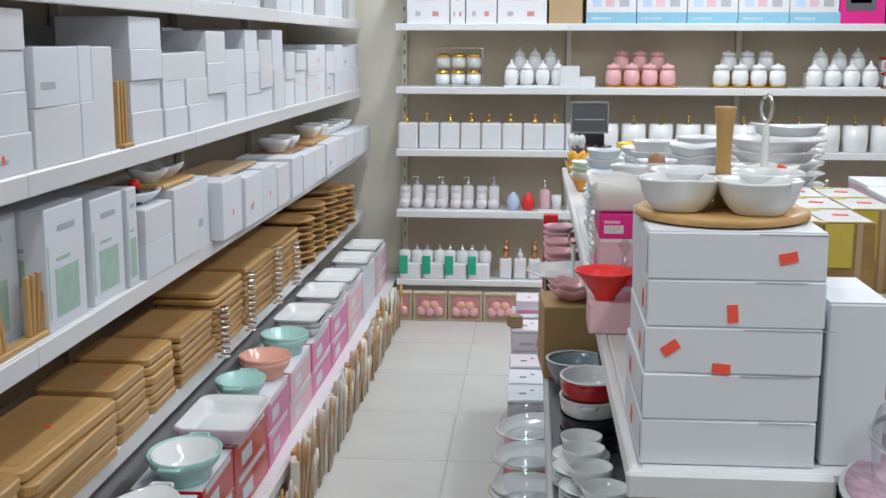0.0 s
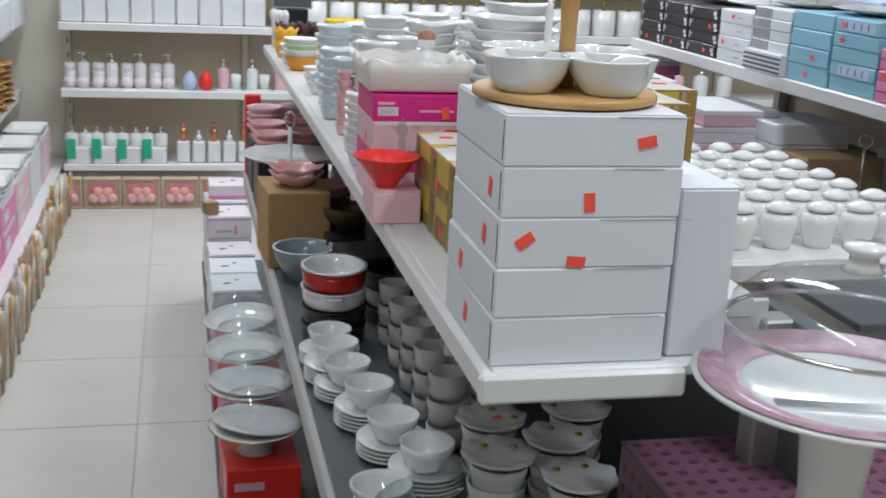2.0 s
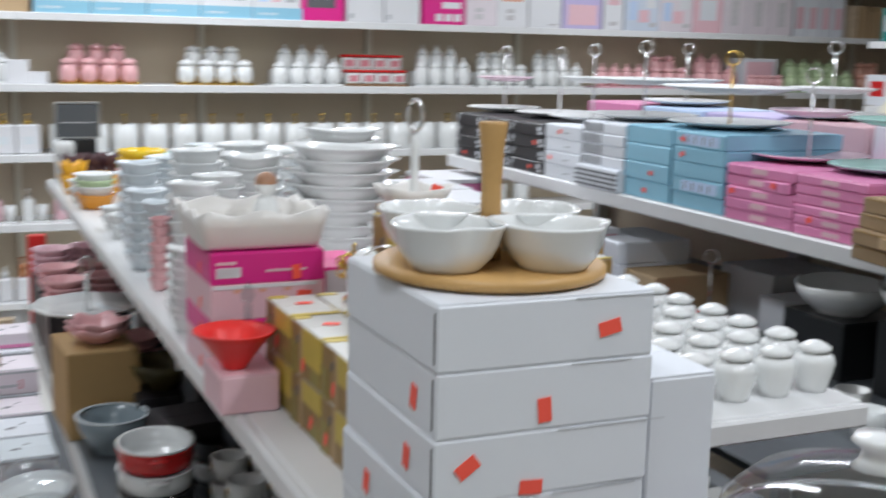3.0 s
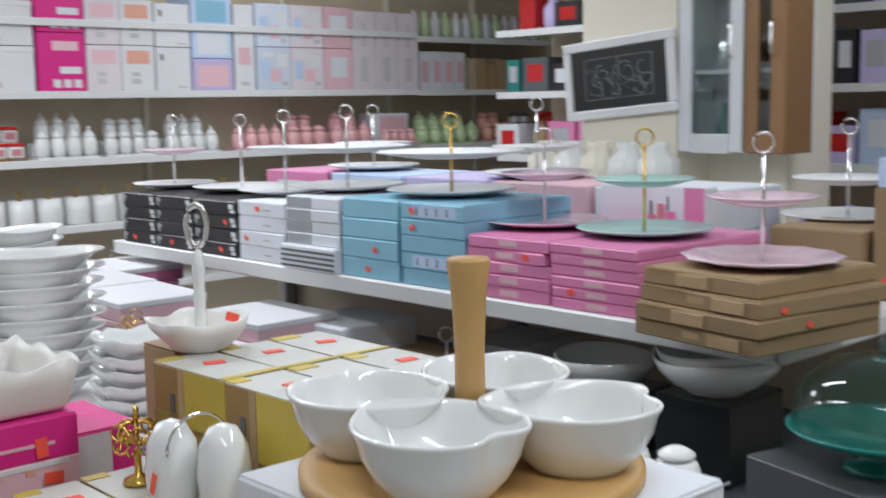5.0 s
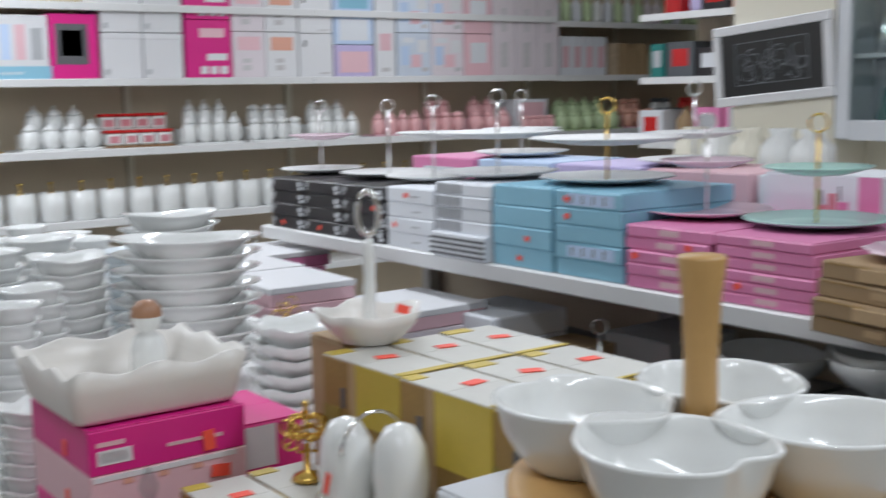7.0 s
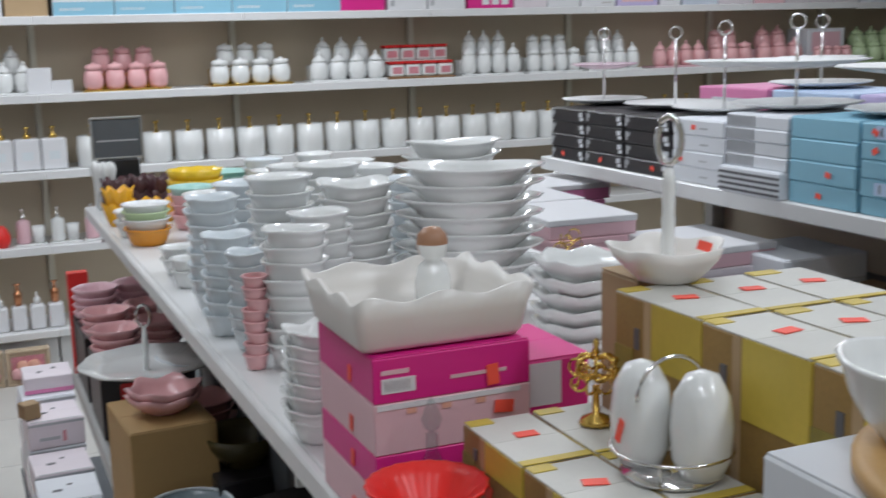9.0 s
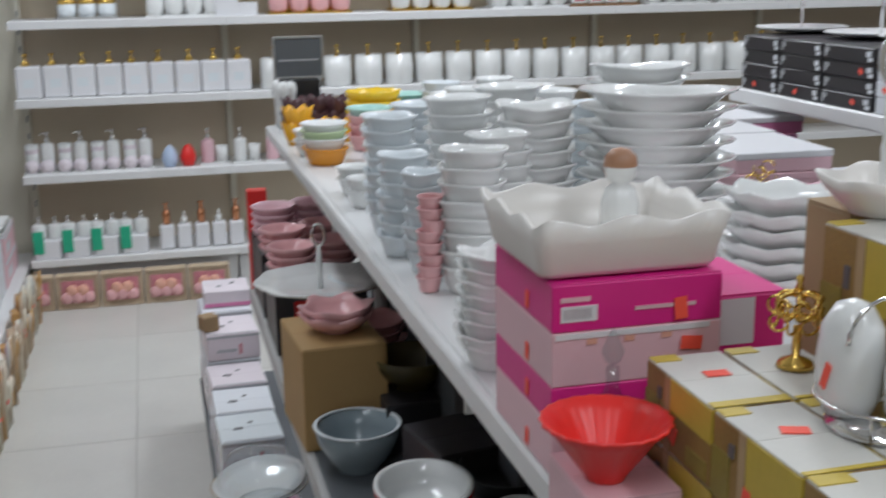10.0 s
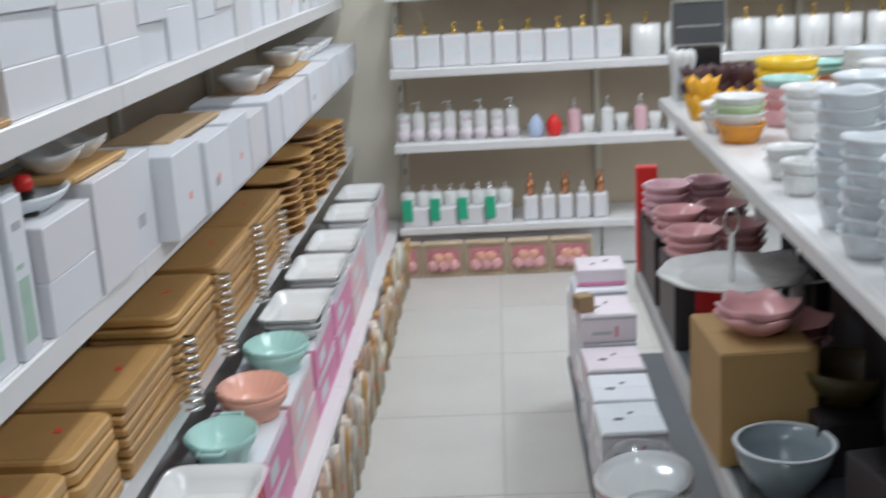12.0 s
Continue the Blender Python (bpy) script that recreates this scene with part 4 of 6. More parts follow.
carton("magenta gift box with a white corner", 1.09, 0.0, T1, 0.066, 0.12, 0.125, M_MAG, prints=[("f", 0.0, 0.55, 0.66, 0.98, M_WBOX)])
carton("pale pink box under the red bowl", 0.914, -0.19, T1, 0.068, 0.085, 0.044, M_PALE)
solo("mixing_bowl", lathe_me("red_bowl", [(0, 0), (0.014, 0), (0.015, 0.003), (0.026, 0.018), (0.037, 0.034), (0.046, 0.042), (0.0465, 0.044), (0.044, 0.044), (0.035, 0.036), (0.024, 0.02), (0.012, 0.005), (0, 0.004)], M_REDB, 66, 22, 0.02, 0.0), "bright red scalloped plastic bowl", "bowl", 0.9045, -0.198, T1 + 0.0455)
s = thing("oil_bottle", "clear glass cruet with a faceted stopper", "bottle", 0.938, -0.128, T1)
put(s, "bottle", lathe_me("cruet", [(0, 0), (0.011, 0), (0.012, 0.07), (0.005, 0.085), (0.005, 0.1), (0, 0.1)], M_GLASS, 12))
put(s, "stopper", lathe_me("stopper", [(0, 0), (0.006, 0.004), (0.009, 0.012), (0.005, 0.022), (0.003, 0.026), (0, 0.03)], M_GLASS, 8), 0, 0, 0.1005)

# tray of shakers with white caps
for iy in range(7):
    for ix in range(5):
        s = thing("salt_shaker", "small white glazed salt shaker with a domed cap", "shaker", 1.352 + 0.06 * ix + 0.006 * (iy % 2), -0.37 + 0.072 * iy, T1, group="tray of salt shakers")
        put(s, "body", lathe_me("shaker_body", [(0, 0), (0.018, 0), (0.019, 0.006), (0.024, 0.022), (0.0265, 0.036), (0.023, 0.045), (0.015, 0.049), (0, 0.049)], M_CERAM, 18))
        put(s, "cap", lathe_me("shaker_cap", [(0, 0), (0.016, 0.0), (0.0205, 0.002), (0.0205, 0.006), (0.014, 0.010), (0.008, 0.013), (0, 0.014)], M_CERAM, 18), 0, 0, 0.0492)

# white sauce tray with ring handle
s = thing("serving_dish", "white petal dish with a tall ring-topped handle", "serving dish", 1.133, -0.17, T1 + 0.2148)
put(s, "dish", lathe_me("petal_dish", bowl_prof(0.046, 0.028, 0.55, 0.002), M_BISQUE, 40, 5, 0.12, 0.002))
put(s, "handle", lathe_me("handle", [(0, 0), (0.0055, 0), (0.0062, 0.028), (0.005, 0.034), (0.0062, 0.045), (0.005, 0.05), (0.006, 0.072), (0.0035, 0.087), (0, 0.089)], M_CERAM, 12), 0, 0, 0.003)
put(s, "ring", tube_me("ring", [(0.0095 * math.cos(a * 0.3307), 0, 0.019 * math.sin(a * 0.3307)) for a in range(19)], 0.0028, M_CHROME, 8, True), 0, 0, 0.113, -45)
sticker(s, 0.02, -0.02, 0.024, 0, 20, "f", 0.014, 0.008)
carton("plain card block under the petal dish", 1.133, -0.135, T1, 0.05, 0.06, 0.2135, M_KRAFTL)

# stacks of ceramic bowls
GS = "stacked ceramic bowls"
bowl_stack("white wavy-edged ceramic sauce bowl in a stack", 0.932, 0.17, T1, 0.036, 0.026, 0.0135, 8, M_CERAM, 5, 0.12, 0.003, GS)
bowl_stack("white wavy-edged ceramic sauce bowl in a stack", 0.998, 0.18, T1, 0.036, 0.026, 0.0135, 9, M_CERAM, 5, 0.12, 0.003, GS, rz=30)
bowl_stack("small pink ceramic cup in a stack", 0.938, 0.46, T1, 0.017, 0.02, 0.0145, 8, M_PINKC, 0, 0, 0, GS)
bowl_stack("round white ceramic bowl in a stack", 0.99, 0.45, T1, 0.043, 0.036, 0.0205, 8, M_CERAM, 3, 0.04, 0.0012, GS)
bowl_stack("round white ceramic bowl in a stack", 1.06, 0.56, T1, 0.043, 0.036, 0.0205, 8, M_CERAM, 3, 0.04, 0.0012, GS, rz=40)
bowl_stack("cool white square ceramic bowl in a stack", 0.948, 0.66, T1, 0.038, 0.032, 0.0185, 7, M_CERAMG, 4, 0.08, 0.0014, GS, rz=45)
bowl_stack("cool white square ceramic bowl in a stack", 0.955, 0.56, T1, 0.031, 0.03, 0.0175, 7, M_CERAMG, 4, 0.08, 0.0014, GS, rz=20)
bowl_stack("cool white square ceramic bowl in a stack", 0.958, 0.80, T1, 0.042, 0.036, 0.0205, 8, M_CERAMG, 4, 0.08, 0.0014, GS, rz=45)
bowl_stack("large two-lobed white ceramic dish in a stack", 1.30, 0.60, T1, 0.086, 0.036, 0.0235, 9, M_CERAM, 2, 0.3, 0.002, GS, 1.0, 0.95, rz=-28)
bowl_stack("lobed white ceramic dish in a stack", 1.15, 0.67, T1, 0.06, 0.034, 0.021, 9, M_CERAM, 4, 0.12, 0.003, GS, rz=30)
bowl_stack("oval white ceramic dish in a stack", 1.38, 0.84, T1, 0.08, 0.034, 0.0225, 10, M_CERAM, 2, 0.1, 0.003, GS, 1.0, 0.75)
bowl_stack("white scalloped shell plate in a stack", 1.30, 0.26, T1, 0.062, 0.03, 0.019, 7, M_CERAM, 7, 0.07, 0.003, GS, foot=0.5)
bowl_stack("pale pink scalloped shell plate in a stack", 1.42, 0.36, T1, 0.055, 0.03, 0.0175, 6, M_PALE, 7, 0.07, 0.003, GS, foot=0.5)
s = thing("flower_ornament", "small gold flower sprig standing among white dishes", "ornament", 1.395, 0.47, T1, group="gold sprigs")
put(s, "stem", lathe_me("sprig_stem", [(0, 0), (0.012, 0), (0.012, 0.004), (0.002, 0.008), (0.002, 0.11), (0, 0.112)], M_GOLD, 10))
for k in range(9):
    put(s, "petal", tube_me("petal", arc(0.009, 10, 340, 9, "xz", (0, 0, 0)), 0.0013, M_GOLD, 5), 0.014 * math.cos(k * 2.4), 0.014 * math.sin(k * 2.4), 0.095 + 0.004 * k, 40 * k)
bowl_stack("white ceramic soup bowl in a stack", 1.08, 0.85, T1, 0.055, 0.036, 0.023, 8, M_CERAM, 0, 0, 0, GS)
bowl_stack("white ceramic soup bowl in a stack", 1.2, 0.98, T1, 0.06, 0.036, 0.023, 8, M_CERAM, 0, 0, 0, GS)
bowl_stack("white ceramic soup bowl in a stack", 1.08, 1.08, T1, 0.06, 0.036, 0.021, 7, M_CERAMG, 0, 0, 0, GS)
bowl_stack("white striped small bowl in a stack", 0.955, 1.0, T1, 0.035, 0.03, 0.02, 2, M_CERAM, 0, 0, 0, GS)
bowl_stack("white striped small bowl in a stack", 0.965, 1.12, T1, 0.04, 0.03, 0.02, 2, M_CERAM, 0, 0, 0, GS)
for i, (x, y, m_, n) in enumerate(((0.955, 1.46, M_ORNG, 1), (0.955, 1.58, M_CERAM, 2), (1.08, 1.45, M_CERAM, 4), (1.08, 1.62, M_PINKC, 3), (1.22, 1.3, M_CERAM, 7), (1.36, 1.2, M_CERAM, 7), (1.36, 0.98, M_CERAMG, 7), (1.26, 1.6, M_CERAM, 5), (1.42, 1.5, M_CERAM, 6), (1.3, 1.85, M_CERAMG, 5), (1.45, 1.9, M_CERAM, 5))):
    bowl_stack(("green and orange striped ceramic bowl" if m_ is M_ORNG else "glazed ceramic bowl in a short stack"), x, y, T1, 0.05, 0.036, 0.021, n, m_, 0, 0, 0, GS)
for x, y, m_, lab, n in ((0.935, 1.74, M_YELO, "amber yellow tulip-shaped ceramic mug stacked in pairs", 2), (0.99, 1.77, M_YELO, "amber yellow tulip-shaped ceramic mug stacked in pairs", 1), (1.045, 1.76, M_YELO, "amber yellow tulip-shaped ceramic mug stacked in pairs", 1), (0.955, 1.93, M_DBROWN, "dark brown ceramic mug on the gondola top", 2), (1.015, 1.96, M_DBROWN, "dark brown ceramic mug on the gondola top", 2), (1.06, 1.93, M_DBROWN, "dark brown ceramic mug on the gondola top", 2)):
    for k in range(n):
        solo("mug", lathe_me("mug", [(0, 0), (0.02, 0), (0.026, 0.015), (0.033, 0.05), (0.03, 0.05), (0.022, 0.012), (0, 0.01)], m_, 30, 6, 0.14, 0.006), lab, "mug", x + 0.002 * k, y, T1 + 0.034 * k, group="coloured mugs")
for k in range(4):
    solo("bowl", lathe_me("yellow_bowl", bowl_prof(0.066, 0.045, 0.55), M_YELC, 30, 10, 0.03, 0.001), "bright yellow fluted ceramic bowl in a stack", "bowl", 1.125, 1.80, T1 + 0.022 * k, group="yellow bowls")
bowl_stack("terracotta glazed plate under a mint plate", 1.24, 2.0, T1, 0.07, 0.022, 0.011, 4, M_PEACH, 0, 0, 0, GS)
bowl_stack("mint glazed plate over terracotta plates", 1.24, 2.0, T1 + 0.046, 0.074, 0.022, 0.011, 2, M_MINT, 0, 0, 0, GS)
for i in range(9):
    solo("ladle", lathe_me("ladle", [(0, 0), (0.006, 0), (0.006, 0.05), (0.008, 0.075), (0.013, 0.1), (0.009, 0.115), (0, 0.12)], M_CERAM, 10), "white ceramic spoon standing in a holder", "spoon", 0.925 + 0.012 * (i % 3) * 1.4, 2.01 + 0.025 * (i // 3), T1, group="white spoons")
for k, m_ in enumerate((M_CERAM, M_LIME, M_CERAM)):
    solo("bowl", lathe_me("striped_bowl", stack_prof(0.05, 0.03), m_, 24), "white and green banded ceramic bowl over an orange one", "bowl", 0.955, 1.46, T1 + 0.026 + 0.015 * k, group="banded bowls")
bowl_stack("mint glazed ceramic bowl over pink ones", 1.08, 1.62, T1 + 0.064, 0.052, 0.03, 0.014, 1, M_MINT, 0, 0, 0, GS)
# slate sign
s = thing("sign_board", "dark slate sign in a silver frame on a block", "sign", 0.985, 2.07, T1)
put(s, "base", box_me(0.10, 0.05, 0.12, M_BLACKP, 0.003), 0, 0, 0)
put(s, "panel", box_me(0.118, 0.012, 0.1, M_GREYD, 0.002), 0, 0, 0.1205)
for a in range(4):
    put(s, "frame", box_me(0.124 if a < 2 else 0.005, 0.016, 0.005 if a < 2 else 0.104, M_STEEL, 0.001), (0, 0, -0.0615, 0.0615)[a], 0, (0.1205, 0.2215, 0.1206, 0.1206)[a] - (0.0 if a != 0 else 0.0))
put(s, "line", box_me(0.1, 0.001, 0.004, M_GREYP, 0.0), 0, -0.0068, 0.165)

# ---- second gondola goods ----
T2 = G2Z + 0.0345
def box_pile(label, y0, y1, ztop, n, material, depth=0.3, x=G2X + 0.01, prints=(), lid=0.0, group="boxes on the second gondola", lid_mat=None, st=1):
    w, h = y1 - y0 - 0.004, (ztop - T2) / n
    for k in range(n):
        c = carton(label, x + depth / 2 + R.uniform(0, 0.004) * (4 if material is M_KRAFT else 1), (y0 + y1) / 2, T2 + h * k, w, depth, h - 0.0015, material, -90 + R.uniform(-0.7, 0.7) * (3 if material in (M_KRAFT, M_PINK) else 1), prints if material is not M_BLUE or k in (1, 4) else (), group, lid, lid_mat=lid_mat)
        if st and R.random() < 0.35:
            sticker(c, R.uniform(-0.4, 0.4) * w, -depth / 2 - 0.003, h * 0.35, 0, R.uniform(-40, 40), "f", 0.014, 0.010)


for y0, y1 in ((1.55, 1.72), (1.37, 1.545), (1.175, 1.365)):
    box_pile("black gift box with white square motifs", y0, y1, 1.405, 4, M_BLACK, prints=[("f", 0.86, 0.95, 0.45, 0.8, M_WBOX), ("f", 0.89, 0.98, 0.15, 0.4, M_WBOX), ("f", 0.03, 0.07, 0.2, 0.85, M_GREYP), ("f", 0.08, 0.12, 0.5, 0.8, M_GREYP)], group="black gift boxes")
box_pile("white gift box with a small handle", 0.985, 1.17, 1.41, 4, M_WBOX, prints=[("f", 0.55, 0.7, 0.4, 0.52, M_GREYP)], group="white gift boxes")
box_pile("white gift box with a black and white striped edge", 0.79, 0.98, 1.43, 6, M_WBOX, prints=[("f", 0.03 + 0.06 * q, 0.055 + 0.06 * q, 0.1, 0.95, M_INK) for q in range(8)], group="striped gift boxes", st=0)
c = carton("black and white striped flat box under white boxes", G2X + 0.155, 0.885, T2, 0.186, 0.318, 0.05, M_WBOX, -90)
for q in range(4):
    put(c, "stripe", box_me(0.186, 0.001, 0.005, M_INK, 0.0), 0, -0.1598, 0.004 + 0.011 * q)
for y0, y1 in ((0.605, 0.785), (0.42, 0.6)):
    box_pile("sky blue gift box with white product picture", y0, y1, 1.435, 4 if y0 > 0.5 else 5, M_BLUE, prints=[("f", 0.2, 0.9, 0.15, 0.85, M_BLUEP)] + [("f", 0.26 + 0.16 * q, 0.29 + 0.16 * q, 0.25, 0.75, M_INK) for q in range(4)] if y0 < 0.5 else (), group="blue gift boxes")
for y0, y1 in ((0.218, 0.415), (0.018, 0.213)):
    box_pile("pink gift box with a dark gap in front", y0, y1, 1.385, 6 if y0 < 0.1 else 5, M_PINK, prints=[("f", 0.4, 0.62, 0.3, 0.8, M_PALE)], group="pink gift boxes on the gondola", depth=0.36)
KTOP = T2 + 0.1015
for k in range(4):
    c = carton("flat brown kraft gift box jutting over the gondola edge", 2.072 + (0.0, -0.006, 0.004, 0.012)[k], -0.172 + (0.004, 0.0, -0.003, 0.006)[k], T2 + 0.0255 * k, 0.232 - (0.018 if k == 3 else 0), 0.27, 0.0238, M_KRAFT, -99 + (0.0, 0.8, -1.0, 1.5)[k], [("f", 0.42, 0.56, 0.35, 0.75, M_KRAFTL), ("f", 0.05, 0.4, 0.88, 0.97, M_OCHRE)], "kraft gift boxes")
    put(c, "tuck_flap", box_me(0.06, 0.003, 0.018, M_KRAFTL, 0.001), 0.06 - 0.07 * (k % 2), -0.1372, 0.003)
    if k in (1, 2):
        sticker(c, 0.118, 0.03 - 0.06 * k, 0.006, 0, 20, "l", 0.012, 0.008)
carton("kraft card box lying behind the flat boxes", 2.54, -0.055, T2, 0.18, 0.2, 0.115, M_KRAFT, -90)
c = carton("tall kraft card box with red price stickers", 2.50, -0.20, T2, 0.085, 0.1, 0.19, M_KRAFT, -90)
for q in range(3):
    sticker(c, -0.02 + 0.012 * q, -0.0508, 0.03 + 0.05 * q, 0, 15 - 20 * q, "f", 0.012, 0.009)
carton("pale blue card box on the tall kraft box", 2.50, -0.20, T2 + 0.1915, 0.08, 0.09, 0.05, M_BLUEP, -90)
for iy in range(5):
    for k in range(2):
        m_ = (M_WBOX, M_PALE, M_LILAC, M_BLUEP, M_PINK, M_WBOX, M_KRAFTL)[iy]
        carton("gift box in the back row of the gondola", 2.59, 0.32 + 0.3 * iy, T2 + 0.085 * k, 0.28, 0.26, 0.083, m_, -90, group="back row gift boxes", prints=[("f", 0.2, 0.7, 0.2, 0.7, M_WBOX)])
c = carton("white gift box with a pink rose picture", 2.425, 0.275, T2, 0.25, 0.044, 0.18, M_WBOX, -90, prints=[("f", 0.48, 0.56, 0.3, 0.7, M_ROSEP), ("f", 0.57, 0.64, 0.35, 0.82, M_ROSEP), ("f", 0.65, 0.74, 0.3, 0.74, M_PINK), ("f", 0.5, 0.52, 0.7, 0.85, M_GREYD), ("f", 0.66, 0.675, 0.75, 0.9, M_GREYD), ("f", 0.82, 1.0, 0.0, 1.0, M_PINK)])


def tier_stand(label, x, y, z, plates, top, r0=0.1, metal=M_CHROME, m_=M_CERAM, ring=True, lobes=0):
    """A plate stand on a thin rod; plates: heights and radii over the base."""
    s = thing("tier_stand", label, "cake stand", x, y, z, group="tiered plate stands")
    for zz, r, pm in plates:
        put(s, "plate", lathe_me("tier_plate", plate_prof(r, 0.012, 0.003), pm, 36, lobes, 0.04, 0.0), 0, 0, zz)
    put(s, "rod", lathe_me("rod", [(0, 0), (0.003, 0), (0.003, top), (0, top)], metal, 8), 0, 0, 0.0045)
    if ring:
        put(s, "ring", tube_me("stand_ring", arc(0.015, 0, 345, 16, "xz", (0, 0, 0)), 0.0022, metal, 6, True), 0, 0, top + 0.02, -45)
    return s


tier_stand("white two-tier plate stand with a ring handle", 2.2, 1.72, 1.4065, [(0.0, 0.11, M_PORC), (0.09, 0.085, M_PALEC)], 0.16, lobes=8)
tier_stand("white two-tier plate stand on black boxes", 2.24, 1.45, 1.4065, [(0.0, 0.12, M_PORC)], 0.16)
tier_stand("white two-tier oval plate stand with a ring handle", 2.2, 1.2, 1.4115, [(0.0, 0.11, M_PORC), (0.1, 0.085, M_PORC)], 0.165)
tier_stand("white plate stand with a chrome ring handle", 2.2, 0.96, 1.4315, [(0.0, 0.13, M_PORC), (0.085, 0.14, M_PORC)], 0.155, lobes=10)
tier_stand("white wide plate stand with a gold handle", 2.2, 0.62, 1.4365, [(0.0, 0.13, M_PORC), (0.075, 0.15, M_PORC)], 0.13, metal=M_GOLD, lobes=12)
tier_stand("pink and white two-tier plate stand", 2.22, 0.385, 1.3865, [(0.0, 0.115, M_PALEC), (0.088, 0.08, M_PALEC)], 0.15)
tier_stand("mint green two-tier plate stand", 2.22, 0.15, 1.3865, [(0.0, 0.115, M_MINT), (0.085, 0.085, M_MINT)], 0.15, metal=M_GOLD)
tier_stand("pale pink glass two-tier plate stand", 2.085, -0.168, KTOP + 0.0005, [(0.0, 0.115, M_PALEC), (0.088, 0.08, M_PALEC)], 0.16, lobes=12)
tier_stand("white three-tier plate stand", 2.66, 0.0, T2, [(0.11, 0.12, M_PORC), (0.18, 0.1, M_PORC)], 0.27)
tier_stand("white two-tier stand with a chrome ring", 2.6, 0.75, T2 + 0.171, [(0.0, 0.12, M_PORC), (0.06, 0.1, M_PORC)], 0.15)
tier_stand("white two-tier stand with a chrome ring", 2.6, 1.35, T2 + 0.171, [(0.0, 0.12, M_PORC), (0.06, 0.1, M_PORC)], 0.14)
solo("wrapped_cloth", lathe_me("bundle", [(0, 0), (0.14, 0), (0.17, 0.03), (0.13, 0.07), (0.05, 0.1), (0, 0.11)], M_PURPLE, 24, 5, 0.2, 0.01), "folded purple cloth on the gondola", "cloth", 2.86, 0.1, T2)

# lower goods of the second gondola
T2B = 1.0145
for iy, (x, y, n, m_) in enumerate(((1.83, 1.46, 5, M_PALE), (1.80, 1.2, 5, M_PALE), (2.0, 1.66, 5, M_PINK), (1.97, 0.98, 4, M_PALE))):
    for k in range(n):
        c = carton("pale pink gift box on the lower shelf", x + R.uniform(-0.01, 0.01), y, T2B + 0.042 * k, 0.24, 0.2, 0.0405, m_ if k % 3 != 2 else M_BLUSH, -90 + R.uniform(-3, 3), group="pink boxes on the lower shelf", lid=0.014, lid_mat=M_WBOX2 if k == n - 1 else None)
for k in range(3):
    carton("white box with striped edge on the lower shelf", 2.12, 0.86, T2B + 0.05 * k, 0.2, 0.2, 0.048, M_WBOX, -90, prints=[("f", 0.05 + 0.1 * q, 0.1 + 0.1 * q, 0.1, 0.9, M_INK) for q in range(4)], group="striped boxes below")
carton("kraft and white box on the lower shelf", 2.14, 0.70, T2B, 0.13, 0.2, 0.09, M_KRAFTL, -90)
carton("grey printed box on the lower shelf", 2.34, 0.58, T2B, 0.18, 0.2, 0.11, M_GREYP, -90)
carton("white long box on the lower shelf", 2.3, 0.44, T2B, 0.08, 0.2, 0.075, M_WBOX, -90)
solo("bowl", lathe_me("glass_dish", bowl_prof(0.06, 0.035), M_BLUEP, 28), "pale blue glass bowl on the lower shelf", "bowl", 2.02, 0.70, T2B)
solo("bowl", lathe_me("red_dish", bowl_prof(0.05, 0.028), M_REDB, 28), "red flowered glass bowl", "bowl", 2.08, 0.55, T2B)
tier_stand("small stand with a chrome ring handle", 2.16, 0.6, T2B, [(0.0, 0.06, M_GREYP)], 0.12)
solo("bowl", lathe_me("salad_bowl", bowl_prof(0.094, 0.056, 0.5), M_CERAM, 44, 2, 0.05, 0.003), "white oval ceramic bowl on a black block", "bowl", 2.15, 0.18, T2B + 0.108, 60)
solo("bowl", lathe_me("salad_bowl_wide", bowl_prof(0.106, 0.06, 0.45), M_CERAM, 48, 2, 0.06, 0.005), "wide white ceramic salad bowl on a black block", "bowl", 2.155, -0.045, T2B + 0.136, 70)
solo("bowl", lathe_me("salad_bowl_wide", bowl_prof(0.1, 0.058, 0.45), M_CERAM, 48, 2, 0.06, 0.005), "white ceramic salad bowl nested in a wider one", "bowl", 2.157, -0.043, T2B + 0.15, 70)
carton("low black card box under white bowls", 2.16, 0.18, T2B, 0.16, 0.16, 0.1062, M_BLACKP)
carton("tall black card box under white bowls", 2.165, -0.045, T2B, 0.16, 0.14, 0.1342, M_BLACKP)
for k in range(4):
    solo("tumbler", lathe_me("dark_cup", [(0, 0), (0.026, 0), (0.03, 0.05), (0.027, 0.05), (0.023, 0.006), (0, 0.005)], (M_GREYD, M_STEEL, M_CERAM, M_GREYD)[k], 18), "dark glazed tumbler on the lower shelf", "cup", 1.9 + 0.05 * (k % 2), 0.02 - 0.09 * k, T2B, group="dark tumblers")
carton("black plastic crate under the appliance box", 1.985, -0.458, 0.0, 0.3, 0.27, 0.619, M_BLACKP, -105, name="crate", cat="crate")
c = carton("dark slate grey appliance box with dark lettering", 1.985, -0.458, 0.62, 0.32, 0.28, 0.53, M_GREYD, -105)
for q in range(4):
    put(c, "letter_bar", box_me(0.018, 0.0008, 0.028, M_BLACKP, 0.0), -0.07 + 0.032 * q, -0.1405, 0.43, 0, 0, 8 * (q % 2))
sticker(c, 0.06, -0.1408, 0.428, 0, 80, "f", 0.018, 0.009)
s = thing("cake_dome", "clear glass cake dome on a teal footed plate", "cake dome", 1.955, -0.425, 1.152)
put(s, "foot", lathe_me("dome_foot", [(0, 0), (0.05, 0), (0.044, 0.006), (0.028, 0.012), (0.028, 0.03), (0.05, 0.038), (0, 0.038)], M_TEAL, 32))
